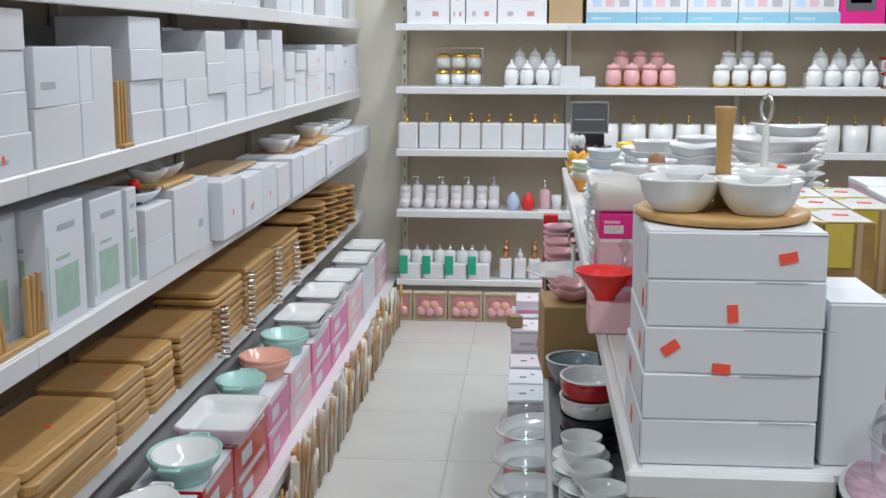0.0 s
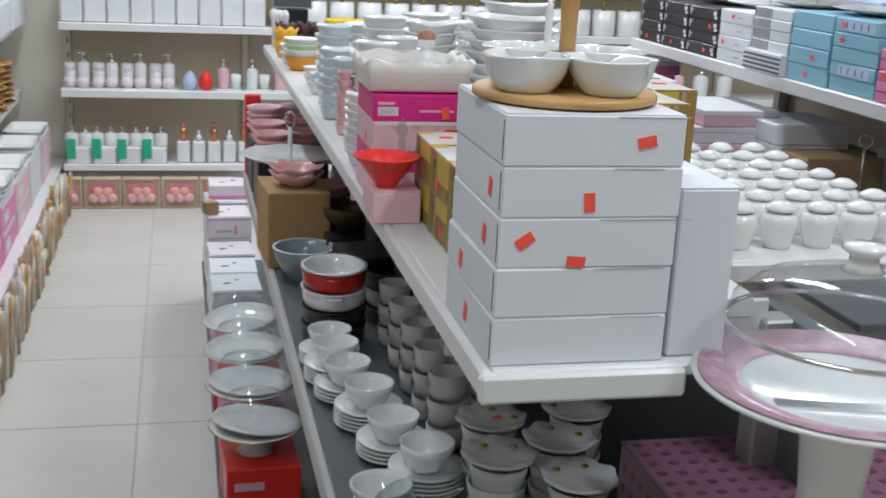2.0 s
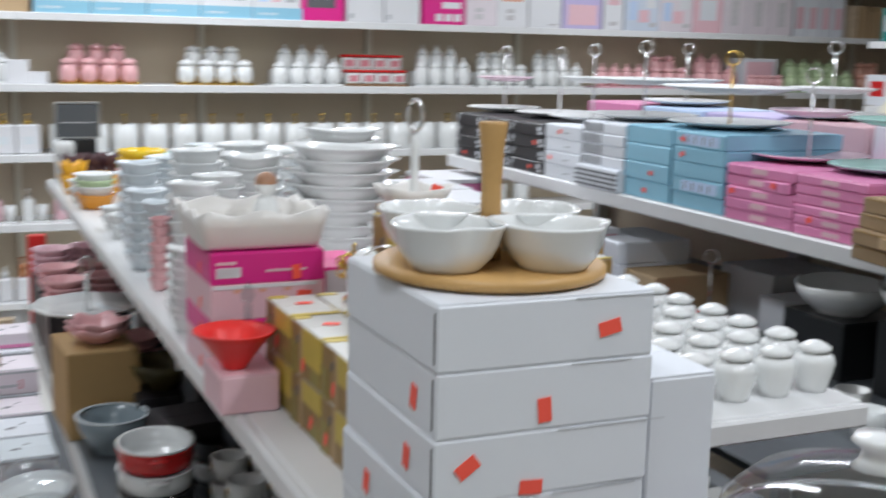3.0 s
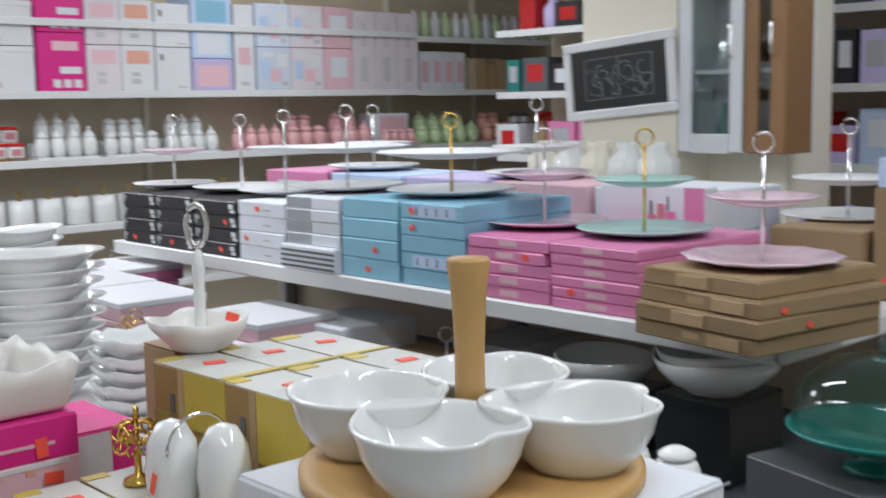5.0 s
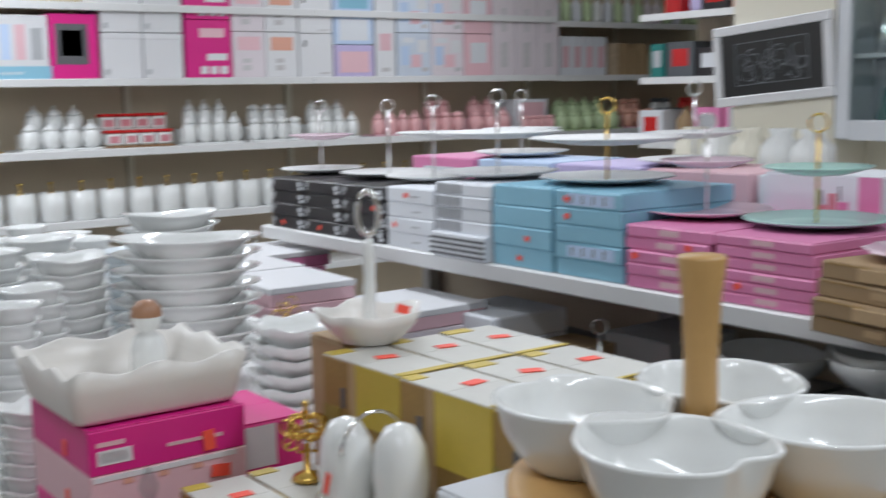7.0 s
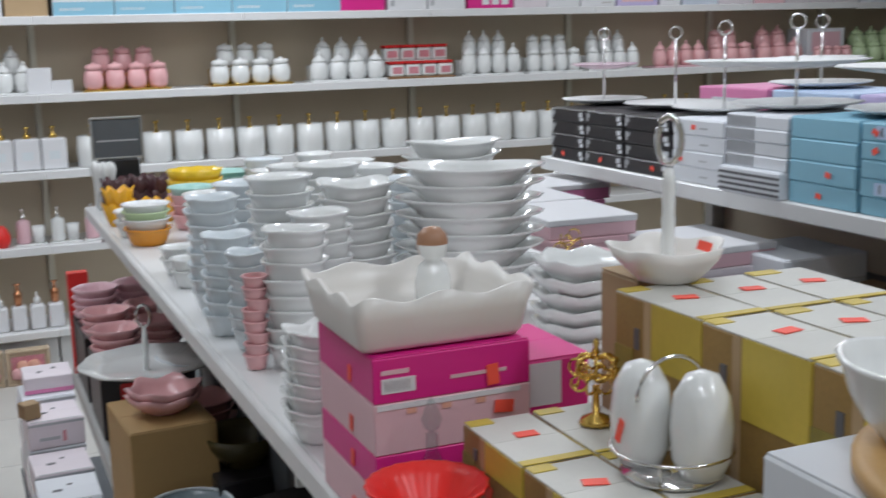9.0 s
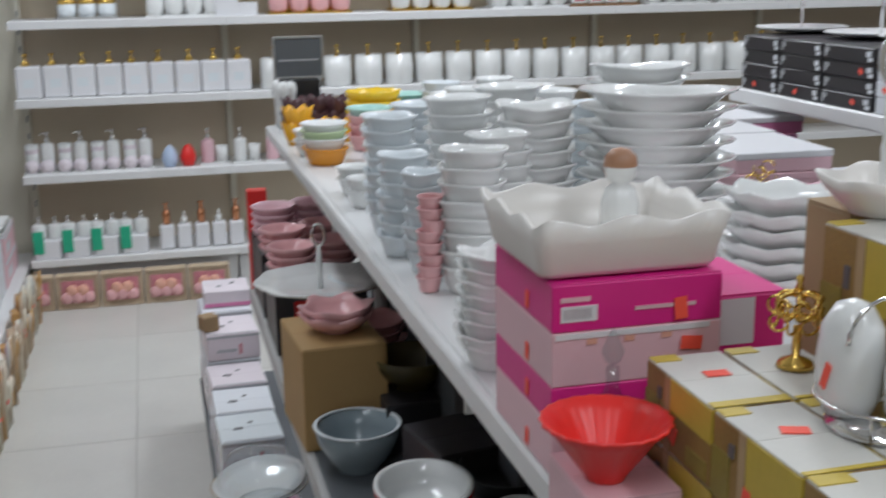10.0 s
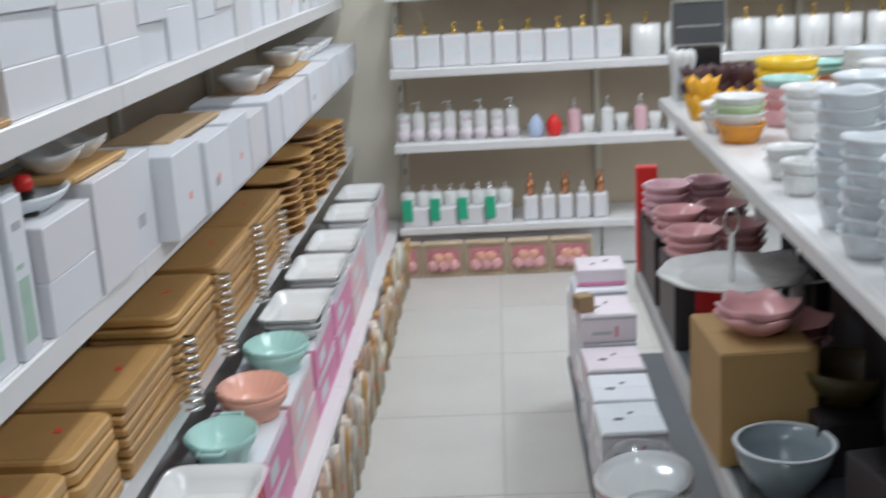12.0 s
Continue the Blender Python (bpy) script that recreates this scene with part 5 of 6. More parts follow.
put(s, "plate", lathe_me("teal_plate", [(0, 0), (0.08, 0), (0.112, 0.008), (0.12, 0.016), (0.116, 0.0175), (0.1, 0.012), (0, 0.009)], M_TEAL, 48), 0, 0, 0.0382)
put(s, "dome", lathe_me("dome", [(0.11, 0.0), (0.112, 0.004), (0.11, 0.03), (0.096, 0.062), (0.066, 0.085), (0.03, 0.094), (0.0, 0.096)], M_TEALG, 48), 0, 0, 0.0515)
put(s, "knob", lathe_me("knob", [(0, 0), (0.006, 0), (0.012, 0.012), (0.006, 0.022), (0, 0.024)], M_TEALG, 16), 0, 0, 0.1478)

# ---- pillar, picture and cabinets ----
s = thing("wall_picture", "black panel with silver calligraphy in a white frame", "picture", 4.6, 2.08, 1.55, -90)
s.matrix_basis = pose(4.6, 2.08, 1.55, 0, 0, -90) @ pose(0, 0, 0, 0, -4.5, 0)
for a in range(4):
    put(s, "frame", box_me(0.6 if a < 2 else 0.04, 0.025, 0.04 if a < 2 else 0.262, M_WBOX2, 0.004), (0, 0, -0.28, 0.28)[a], 0, (0.0, 0.3022, 0.0401, 0.0401)[a])
put(s, "panel", box_me(0.52, 0.012, 0.2618, M_BLACKP, 0.001), 0, 0.004, 0.0402)
for k in range(26):
    put(s, "stroke", tube_me("stroke", arc(0.014 + 0.007 * (k % 4), 130 + 40 * (k % 3), 330 + 30 * (k % 4), 9, "xz", (0, 0, 0)), 0.0013 + 0.0006 * (k % 3), M_FAINT, 6), -0.15 + 0.027 * (k % 12) + (0.012 if k > 12 else 0), -0.0035, 0.12 + 0.021 * ((k * 7) % 5), 0, 0, 70 * k)
for a in range(5):
    put(s, "border_line", box_me(0.37 if a < 2 else 0.003, 0.002, 0.003 if a < 2 else 0.174, M_FAINT, 0.0), (0, 0, -0.1835, 0.1835, 0)[a], -0.0032, (0.083, 0.26, 0.0861, 0.0861, 0.0861)[a])
for y0, y1, side, lab in ((1.485, 1.79, M_CERAMG, "white wall cabinet with glass doors and chrome goods"), (1.30, 1.475, M_WOODD, "wooden sided wall cabinet with a glass door")):
    cy = (y0 + y1) / 2
    s = thing("wall_cabinet", lab, "cabinet", 4.735, cy, 1.40, -90, group="glass wall cabinets")
    w = y1 - y0
    put(s, "back", box_me(w, 0.015, 1.1, M_WBOX, 0.002), 0, 0.104, 0.0)
    for sx_ in (-1, 1):
        put(s, "side_panel", box_me(0.03, 0.192, 1.1, side, 0.003), sx_ * (w / 2 - 0.015), 0.0, 0)
    for k in range(4):
        put(s, "shelf", box_me(w - 0.064, 0.18, 0.018, M_WBOX2, 0.002), 0, 0.005, 0.0 + 0.32 * k)
    d = put(s, "door", box_me(w - 0.12, 0.006, 0.94, M_GLASS, 0.0), 0, -0.11, 0.08)
    for sx_ in (-1, 1):
        put(d, "stile", box_me(0.06, 0.024, 1.09, M_WBOX if side is M_CERAMG else M_WOODD, 0.003), sx_ * (w / 2 - 0.03), 0, -0.075)
    put(d, "rail", box_me(w - 0.122, 0.024, 0.08, M_WBOX if side is M_CERAMG else M_WOODD, 0.003), 0, 0, -0.082)
    put(d, "handle", tube_me("handle", [(0, -0.02, 0.3), (0, -0.045, 0.31), (0, -0.045, 0.43), (0, -0.02, 0.44)], 0.004, M_CHROME), w / 2 - 0.04, 0, 0)
    for k in range(3):
        solo("ornament", lathe_me("ornament", [(0, 0), (0.03, 0), (0.04, 0.06), (0.025, 0.12), (0.015, 0.18), (0, 0.19)], (M_TEAL, M_CHROME, M_CERAM)[k], 14), "small ornament standing inside the cabinet", "ornament", 4.73, cy, 1.40 + 0.0185 + 0.32 * k, group="cabinet ornaments")
# white decor under the picture
for k in range(5):
    solo("vase", lathe_me("vase", [(0, 0), (0.05, 0), (0.09, 0.08), (0.08, 0.16), (0.04, 0.2), (0.05, 0.23), (0, 0.23)], (M_CERAM, M_CERAM, M_WALL, M_CERAM, M_WALL)[k], 28, 7, 0.12, 0.004), "white ornate ceramic vase beside the pillar", "vase", 4.42, 1.75 + 0.15 * k, 1.2165, group="white vases")
s = thing("display_table", "white display table in front of the pillar", "table", 4.4, 2.05, 0)
put(s, "top", box_me(0.42, 1.0, 0.03, M_SHELF, 0.004), 0, 0, 1.186)
for a in range(4):
    put(s, "leg", box_me(0.04, 0.04, 1.185, M_SHELF, 0.004), (-0.18, 0.18)[a % 2], (-0.46, 0.46)[a // 2], 0)

# far side goods
for zi, z in enumerate((0.8905, 1.3105, 1.6805, 2.0405)):
    y = -1.9
    while y < 3.7:
        w = R.uniform(0.1, 0.22)
        m_ = R.choice((M_WBOX, M_BLUEP, M_RED, M_LILAC, M_GREYD, M_TEAL, M_PEACH, M_BLACK, M_CERAMG)) if zi > 1 else R.choice((M_RED, M_PINK, M_LILAC, M_KRAFT, M_WBOX, M_GREYD, M_BLUEP))
        if R.random() < 0.78:
            carton("boxed goods on the far shelf", 5.8, y + w / 2, z, w - 0.01, 0.25, R.uniform(0.14, 0.27), m_, -90, group="boxes on the far shelves", prints=[("f", 0.2, 0.8, 0.3, 0.8, R.choice((M_WBOX, M_GREYP, M_RED)))])
        else:
            solo("pot", lathe_me("pot", [(0, 0), (0.05, 0), (0.06, 0.03), (0.06, 0.12), (0.03, 0.16), (0.015, 0.2), (0, 0.2)], m_, 16), "glazed pot on the far shelf", "pot", 5.76, y + w / 2, z, group="pots on the far shelves")
        y += w + 0.015


# ---- side wall goods ----
L2T, L3T, L4T, LDT = 1.3405, 0.9755, 0.5955, 0.2005


GPR = [("f", 0.2, 0.8, 0.1, 0.5, M_GRNP), ("f", 0.3, 0.75, 0.8, 0.85, M_GREYP), ("f", 0.25, 0.6, 0.56, 0.59, M_GRNP), ("l", 0.25, 0.9, 0.38, 0.6, M_GRNP), ("l", 0.25, 0.9, 0.66, 0.69, M_GREYP), ("f", 0.03, 0.06, 0.1, 0.7, M_GRNP)]


def wall_pile(y0, y1, z, top, n, material=None, front=-0.25, depth=0.2, lab="white card gift box stacked on the side shelf", prints=None):
    h = (top - z) / n
    for k in range(n):
        w = y1 - y0 - 0.004
        pr = prints if prints is not None else ([("f", R.uniform(0.1, 0.3), R.uniform(0.4, 0.5), 0.3, 0.42, M_GREYP)] if R.random() < 0.12 else ())
        c = carton(lab, front - depth / 2 - R.uniform(0, 0.012), (y0 + y1) / 2, z + h * k, w, depth, h - 0.0015, material or R.choice((M_WBOX, M_WBOX, M_WBOX2)), 90 + R.uniform(-1.2, 1.2), pr, "white boxes on the side shelves", bev=0.0015, name="carton")
        if prints is GPR:
            word = bpy.data.curves.new("word", "FONT")
            word.body, word.size, word.extrude, word.align_x = "grow", 0.06, 0.0003, "CENTER"
            word.materials.append(M_INK)
            put(c, "lettering", word, -w / 2 - 0.0008, 0.03, h * 0.78, -90, 90, 0, "grey printed word")
        if R.random() < 0.13:
            sticker(c, R.uniform(-0.3, 0.3) * w, -depth / 2 - 0.0008, h * 0.4, 0, 80)


for y0, y1, top, n in ((-0.4, -0.16, 1.6, 3), (-0.15, 0.05, 1.62, 4), (0.06, 0.25, 1.58, 3), (0.26, 0.465, 1.675, 4), (0.485, 0.73, 1.598, 2), (0.735, 0.82, 1.6, 2), (0.825, 0.965, 1.598, 1), (1.09, 1.34, 1.675, 4),
                      (1.36, 1.57, 1.577, 3), (1.575, 1.80, 1.58, 3), (1.81, 2.03, 1.645, 3), (2.05, 2.3, 1.585, 2), (2.32, 2.52, 1.655, 4), (2.53, 2.75, 1.62, 3), (2.76, 2.95, 1.66, 2), (3.0, 3.2, 1.57, 2), (3.22, 3.45, 1.56, 3),
                      (3.47, 3.7, 1.575, 2), (3.72, 3.95, 1.6, 2), (3.97, 4.2, 1.565, 2), (4.22, 4.5, 1.6, 2), (4.52, 4.8, 1.585, 2), (4.82, 5.08, 1.6, 2)):
    wall_pile(y0, y1, L2T, top, n)
for y0, y1, top in ((0.5, 0.95, 1.66), (1.36, 1.9, 1.655), (2.05, 2.3, 1.66), (3.0, 3.9, 1.65)):
    wall_pile(y0, y1, L2T, top, 1, M_CERAMG, -0.47, 0.2, "large pale grey box at the back of the shelf", ())
s = thing("bamboo_rack", "bamboo rack standing between white boxes", "rack", -0.29, 1.03, L2T, 90)
for k in range(3):
    put(s, "slat", box_me(0.012, 0.02, 0.16, M_WOOD, 0.002), -0.025 + 0.025 * k, -0.02, 0.0105)
put(s, "foot", box_me(0.075, 0.05, 0.01, M_WOOD, 0.002), 0, -0.02, 0)
s = thing("bamboo_rack", "folding bamboo rack standing before green printed boxes", "rack", -0.272, 0.40, L3T, 90)
for k in range(4):
    put(s, "slat", box_me(0.014, 0.012, 0.13, M_WOOD, 0.002), 0.03 + 0.02 * k, 0, 0.0125, 0, 0, 4 * k)
    put(s, "slat", box_me(0.014, 0.012, 0.13, M_WOOD, 0.002), -0.15 + 0.02 * k, 0, 0.0125, 0, 0, -4 * k)
put(s, "foot", box_me(0.3, 0.03, 0.012, M_WOOD, 0.002), -0.03, 0, 0)
# top shelf over the boxes
y = -0.2
while y < 5.0:
    w = R.uniform(0.16, 0.3)
    wall_pile(y, y + w, 1.7405, 1.7405 + R.uniform(0.14, 0.3), 1, R.choice((M_WBOX, M_WBOX2, M_GREYP, M_CERAMG)))
    y += w + 0.01

# middle row: green printed boxes, then white boxes with dishes on top
for y0, y1, top in ((-0.35, -0.1, 1.24), (-0.08, 0.19, 1.245), (0.21, 0.495, 1.25), (0.50, 0.715, 1.25), (0.77, 0.98, 1.235), (0.985, 1.06, 1.235)):
    wall_pile(y0, y1, L3T, top, 1, M_WBOX, -0.31 if y1 < 0.497 else -0.245, 0.2, "tall white box with pale green leaf print", GPR)
for y0, y1, top, n in ((1.10, 1.33, 1.165, 2), (1.345, 1.56, 1.19, 1), (1.57, 1.72, 1.19, 1), (1.73, 1.98, 1.165, 1), (2.0, 2.25, 1.15, 1), (2.26, 2.5, 1.155, 1), (2.52, 2.75, 1.13, 1), (2.77, 3.0, 1.14, 1), (3.02, 3.3, 1.13, 1), (3.32, 3.6, 1.125, 1),
                      (3.62, 3.9, 1.13, 1), (3.92, 4.2, 1.12, 1), (4.22, 4.5, 1.125, 1), (4.52, 4.8, 1.12, 1), (4.82, 5.08, 1.12, 1)):
    wall_pile(y0, y1, L3T, top, n, None, -0.232 if y1 < 1.75 else -0.188, 0.24)
solo("serving_board", box_me(0.15, 0.3, 0.012, M_WOOD, 0.004), "bamboo tray lying on a white box", "board", -0.33, 1.47, 1.1925)
for k in range(2):
    solo("bowl", lathe_me("leaf_bowl", bowl_prof(0.06, 0.04, 0.5), M_CERAM, 30, 3, 0.14, 0.006), "white leaf-shaped ceramic bowl on a bamboo tray", "bowl", -0.33, 1.40 + 0.14 * k, 1.2052)
s = thing("pepper_mill", "black mill with a glossy red knob", "mill", -0.3, 1.2, 1.167)
put(s, "body", lathe_me("mill", [(0, 0), (0.02, 0), (0.022, 0.02), (0.016, 0.04), (0, 0.04)], M_BLACKP, 14))
put(s, "knob", lathe_me("knob", [(0, 0), (0.014, 0.002), (0.018, 0.014), (0.012, 0.028), (0, 0.03)], M_REDB, 14), 0, 0, 0.0402)
solo("serving_dish", lathe_me("film_dish", bowl_prof(0.075, 0.035, 0.5), M_CERAMG, 30, 0, 0, 0, 1.0, 1.5), "wrapped grey oval dish on a white box", "dish", -0.32, 1.24, 1.1665)
for k in range(2):
    solo("serving_board", box_me(0.17, 0.5, 0.012, (M_KRAFTL, M_WOOD)[k], 0.004), "long bamboo tray on white boxes", "board", -0.33, 2.15 + 1.6 * k, 1.1575 - 0.026 * k)
    for q in range(2):
        solo("bowl", lathe_me("square_bowl", bowl_prof(0.075, 0.055, 0.6), M_CERAM, 24, 4, 0.06, 0.0), "white square ceramic bowl on a long tray", "bowl", -0.33, 3.0 + 0.2 * q + 0.75 * k + 0.08, (1.1415, 1.145)[k], 45, group="square bowls")
solo("serving_board", box_me(0.17, 0.44, 0.004, M_WOODD, 0.001), "dark wooden tray under square bowls", "board", -0.33, 3.18, 1.1372)
for k in range(4):
    solo("bowl", lathe_me("oval_bowl", bowl_prof(0.07, 0.045, 0.6), M_CERAM, 24), "white ceramic bowl at the far end of the shelf", "bowl", -0.33, 4.2 + 0.2 * k, 1.1265, group="far white bowls")


def board_pile(label, y0, y1, x1, n, t, material, depth=0.22, tilt=0.0):
    for k in range(n):
        w = y1 - y0 - 0.004
        b = thing("chopping_board", label, "board", x1 - depth / 2 - R.uniform(0, 0.012), (y0 + y1) / 2 + R.uniform(-0.006, 0.006), L4T + t * k, 90 + R.uniform(-1.5, 1.5), "stacked wooden boards")
        put(b, "board", round_slab_me(w, depth, t - 0.004, 0.028 if material is M_WOOD else 0.008, material))
        put(b, "groove", round_slab_me(w * 0.86, depth * 0.8, 0.0015, 0.02, M_TRAY), 0, 0, t - 0.0042)
        if k == n - 1:
            sticker(b, 0.02, -0.03, t - 0.001, 0, R.uniform(-30, 30), "t", 0.02, 0.013)


board_pile("bamboo chopping board with rounded edges in a stack", -0.1, 0.27, -0.225, 5, 0.03, M_WOOD)
board_pile("bamboo chopping board with rounded edges in a stack", 0.28, 0.80, -0.215, 5, 0.03, M_WOOD)
board_pile("bamboo serving tray in a stack", 0.83, 1.08, -0.235, 5, 0.031, M_WOOD)
board_pile("bamboo serving tray in a stack", 1.09, 1.32, -0.235, 6, 0.027, M_WOOD)
board_pile("dark bamboo tray in a stack", 1.34, 1.70, -0.225, 7, 0.023, M_TRAY)
board_pile("kraft covered wooden board in a stack", 1.73, 2.1, -0.225, 9, 0.023, M_WOOD)
board_pile("kraft covered wooden board in a stack", 2.12, 2.56, -0.225, 9, 0.024, M_TRAY)
board_pile("kraft covered wooden board in a stack", 2.58, 3.1, -0.225, 9, 0.024, M_TRAY)
for yy, n in ((3.28, 8), (3.58, 9), (3.9, 10), (4.2, 9), (4.5, 8)):
    for k in range(n):
        solo("wooden_plate", lathe_me("wood_plate", [(0, 0), (0.07, 0), (0.12, 0.014), (0.135, 0.024), (0.132, 0.027), (0.115, 0.018), (0, 0.008)], (M_WOOD, M_WOODD)[k % 3 == 0], 28), "round wooden plate with a rim in a stack", "plate", -0.33 + R.uniform(-0.004, 0.004), yy, L4T + 0.028 * k, group="stacked wooden plates")
# chrome wire baskets
for yy, n in ((1.70, 9), (2.06, 11), (2.5, 12), (2.86, 10)):
    s = thing("wire_basket", "stack of chrome wire rack handles beside the boards", "rack", -0.21, yy, L4T, group="chrome wire racks")
    for k in range(n):
        put(s, "wire", tube_me("rack_wire", [(-0.005, -0.02, 0.0), (0.02, -0.02, 0.0), (0.03, 0.0, 0.0), (0.02, 0.02, 0.0), (-0.005, 0.02, 0.0)], 0.004, M_CHROME, 6), 0, 0, 0.0045 + 0.02 * k)

# deck: boxes with bakeware on top
DK = [(0.55, 0.95, M_RED), (0.96, 1.3, M_RED), (1.31, 1.72, M_RED), (1.73, 2.08, M_PINK), (2.09, 2.5, M_PALE), (2.51, 2.95, M_PINK), (2.96, 3.4, M_PINK), (3.41, 3.9, M_PALE), (3.91, 4.4, M_WBOX), (4.41, 4.9, M_PALE)]
for y0, y1, m_ in DK:
    for k in range(2):
        c = carton("red and white bakeware box on the deck" if m_ is M_RED else "pink bakeware box on the deck", -0.17, (y0 + y1) / 2, LDT + 0.115 * k, y1 - y0 - 0.01, 0.2, 0.113, m_, 90 + R.uniform(-1, 1), [("f", 0.1, 0.9, 0.82, 0.99, M_WBOX), ("f", 0.2, 0.5, 0.2, 0.6, M_WBOX)], "bakeware boxes", lid_mat=M_WBOX)
BT = LDT + 0.231


def bake_dish(label, x, y, z, r, h, out, inn, sy=1.3, lobes=0, amp=0.0, handles=True):
    s = thing("baking_dish", label, "baking dish", x, y, z, group="bakeware on the deck")
    put(s, "dish", lathe_me("bake", bowl_prof(r, h, 0.7, 0.004), out, 40, lobes, amp, 0.0, 1.0, sy))
    put(s, "lining", lathe_me("lining", [(0, 0), (r * 0.6, 0), (r * 0.64, h * 0.2), (r * 0.9, h * 0.83), (r * 0.885, h * 0.83), (r * 0.62, h * 0.21), (0, h * 0.02)], inn, 40, lobes, amp, 0.0, 1.0, sy), 0, 0, h * 0.14)
    if handles:
        for q in (-1, 1):
            put(s, "handle", tube_me("bake_handle", [(-0.03, 0, 0), (-0.025, 0.02, 0.002), (0.025, 0.02, 0.002), (0.03, 0, 0)], 0.006, out, 8), 0, q * (r * sy - 0.002), h * 0.9, 0 if q > 0 else 180)
    return s


bake_dish("mint glazed oval baking dish with white inside", -0.145, 1.07, BT, 0.1, 0.075, M_MINT, M_CERAM)
wavy_dish("baking_tray", "pale pink rectangular baking tray with flared rim", -0.14, 1.45, BT, 0.235, 0.36, 0.06, 0, M_PALEC, 0.0)
wavy_dish("baking_tray", "white glazed rectangular tray nested in the pink one", -0.14, 1.45, BT + 0.0086, 0.225, 0.35, 0.0535, 0, M_CERAM, 0.0)
bake_dish("mint glazed round dish behind the tray", -0.17, 1.78, BT, 0.085, 0.07, M_MINT, M_MINT, 1.2)
for k in range(2):
    bake_dish("peach fluted round baking dish", -0.15, 2.05, BT + 0.014 * k, 0.092, 0.066, M_PEACH, M_PEACH, 1.15, 20, 0.03, False)
for k in range(2):
    bake_dish("mint fluted round baking dish", -0.15, 2.38, BT + 0.014 * k, 0.092, 0.062, M_MINT, M_MINT, 1.15, 20, 0.03, False)
for yy, n in ((2.74, 3), (3.18, 3), (3.62, 2), (4.1, 2), (4.5, 2)):
    for k in range(n):
        wavy_dish("baking_tray", "white rectangular baking tray in a short stack", -0.15, yy, BT + 0.018 * k, 0.19, 0.33, 0.04, R.uniform(-2, 2), M_CERAM, 0.0, "white baking trays")
bake_dish("white flat dish with a grey sticker", -0.15, 0.74, BT, 0.09, 0.05, M_CERAM, M_CERAM, 1.5, 4, 0.05)

# wrapped utensil packs along the foot of the side shelving
y = 0.9
while y < 4.6:
    h = R.uniform(0.16, 0.31)
    w = R.uniform(0.05, 0.085)
    m_ = R.choice((M_RAFFIA, M_WALL, M_KRAFTL, M_WALL, M_GTOP, M_WOOD))
    p = thing("utensil_pack", "wrapped pack of wooden utensils leaning on the shelf foot", "utensils", 0.012 + R.uniform(-0.008, 0.008), y, 0.0, R.uniform(-15, 15), "wrapped wooden utensils")
    put(p, "card", box_me(0.03, w, h * 0.8, m_, 0.004), 0, 0, 0.0, R.uniform(-10, 10))
    for k in range(3):
        put(p, "utensil", lathe_me("spoon", [(0, 0), (0.006, 0), (0.005, h * 0.6), (0.012, h * 0.75), (0.014, h * 0.86), (0.006, h), (0, h)], R.choice((M_WOOD, M_WALL, M_RAFFIA, M_WALL, M_GTOP)), 8, 0, 0, 0, 0.6, 1.0), R.uniform(0.018, 0.026), (k - 1) * w * 0.36, 0.002, R.uniform(0, 60), R.uniform(-5, 5), R.uniform(-2, 5))
    if R.random() < 0.2:
        put(p, "price_sticker", box_me(0.001, 0.02, 0.014, M_STICK, 0), 0.034, 0, h * 0.5, label="fluorescent red price sticker")
    y += w + R.uniform(0.0, 0.03)

# ---- lower goods of the centre gondola, aisle side ----
MS, BD = 0.7655, 0.1605
# kraft box with the plate stand
carton("golden kraft card box on the lower shelf", 0.898, 1.07, MS, 0.15, 0.2, 0.185, M_KRAFTO, 4, seam=True)
bowl_stack("pink glossy ceramic bowl on the kraft box", 0.905, 1.06, MS + 0.1875, 0.064, 0.034, 0.014, 2, M_PINKC, 6, 0.1, 0.004, "pink glossy bowls", foot=0.45)
s = thing("tier_stand", "large white plate on a stand with a chrome ring handle", "cake stand", 0.912, 1.30, MS)
put(s, "base", lathe_me("base", [(0, 0), (0.07, 0), (0.06, 0.015), (0.02, 0.03), (0.016, 0.195), (0, 0.195)], M_CERAM, 24))
put(s, "plate", lathe_me("stand_plate", plate_prof(0.128, 0.02, 0.004), M_CERAM, 48, 8, 0.03), 0, 0, 0.1955)
put(s, "rod", lathe_me("rod", [(0, 0), (0.006, 0), (0.005, 0.03), (0.007, 0.05), (0.004, 0.085), (0, 0.085)], M_CERAM, 10), 0, 0, 0.1998)
put(s, "ring", tube_me("ring", [(0.013 * math.cos(a * 0.3307), 0, 0.022 * math.sin(a * 0.3307)) for a in range(19)], 0.003, M_CHROME, 8, True), 0, 0, 0.308, -20)
bowl_stack("pink glossy ceramic dish on the plate stand", 1.0, 1.2, MS, 0.06, 0.04, 0.02, 7, M_PINKC, 6, 0.06, 0.002, "pink glossy bowls")
s = thing("tier_stand", "grey white plate on a stand with a chrome ring handle", "cake stand", 1.045, 1.36, MS, group="ring handle plate stands")
put(s, "base", lathe_me("base", [(0, 0), (0.06, 0), (0.05, 0.015), (0.018, 0.03), (0.014, 0.185), (0, 0.185)], M_CERAM, 24))
put(s, "plate", lathe_me("stand_plate", plate_prof(0.105, 0.016, 0.004), M_CERAMG, 40, 8, 0.03), 0, 0, 0.1855)
put(s, "rod", lathe_me("rod", [(0, 0), (0.005, 0), (0.004, 0.07), (0, 0.07)], M_CHROME, 10), 0, 0, 0.1898)
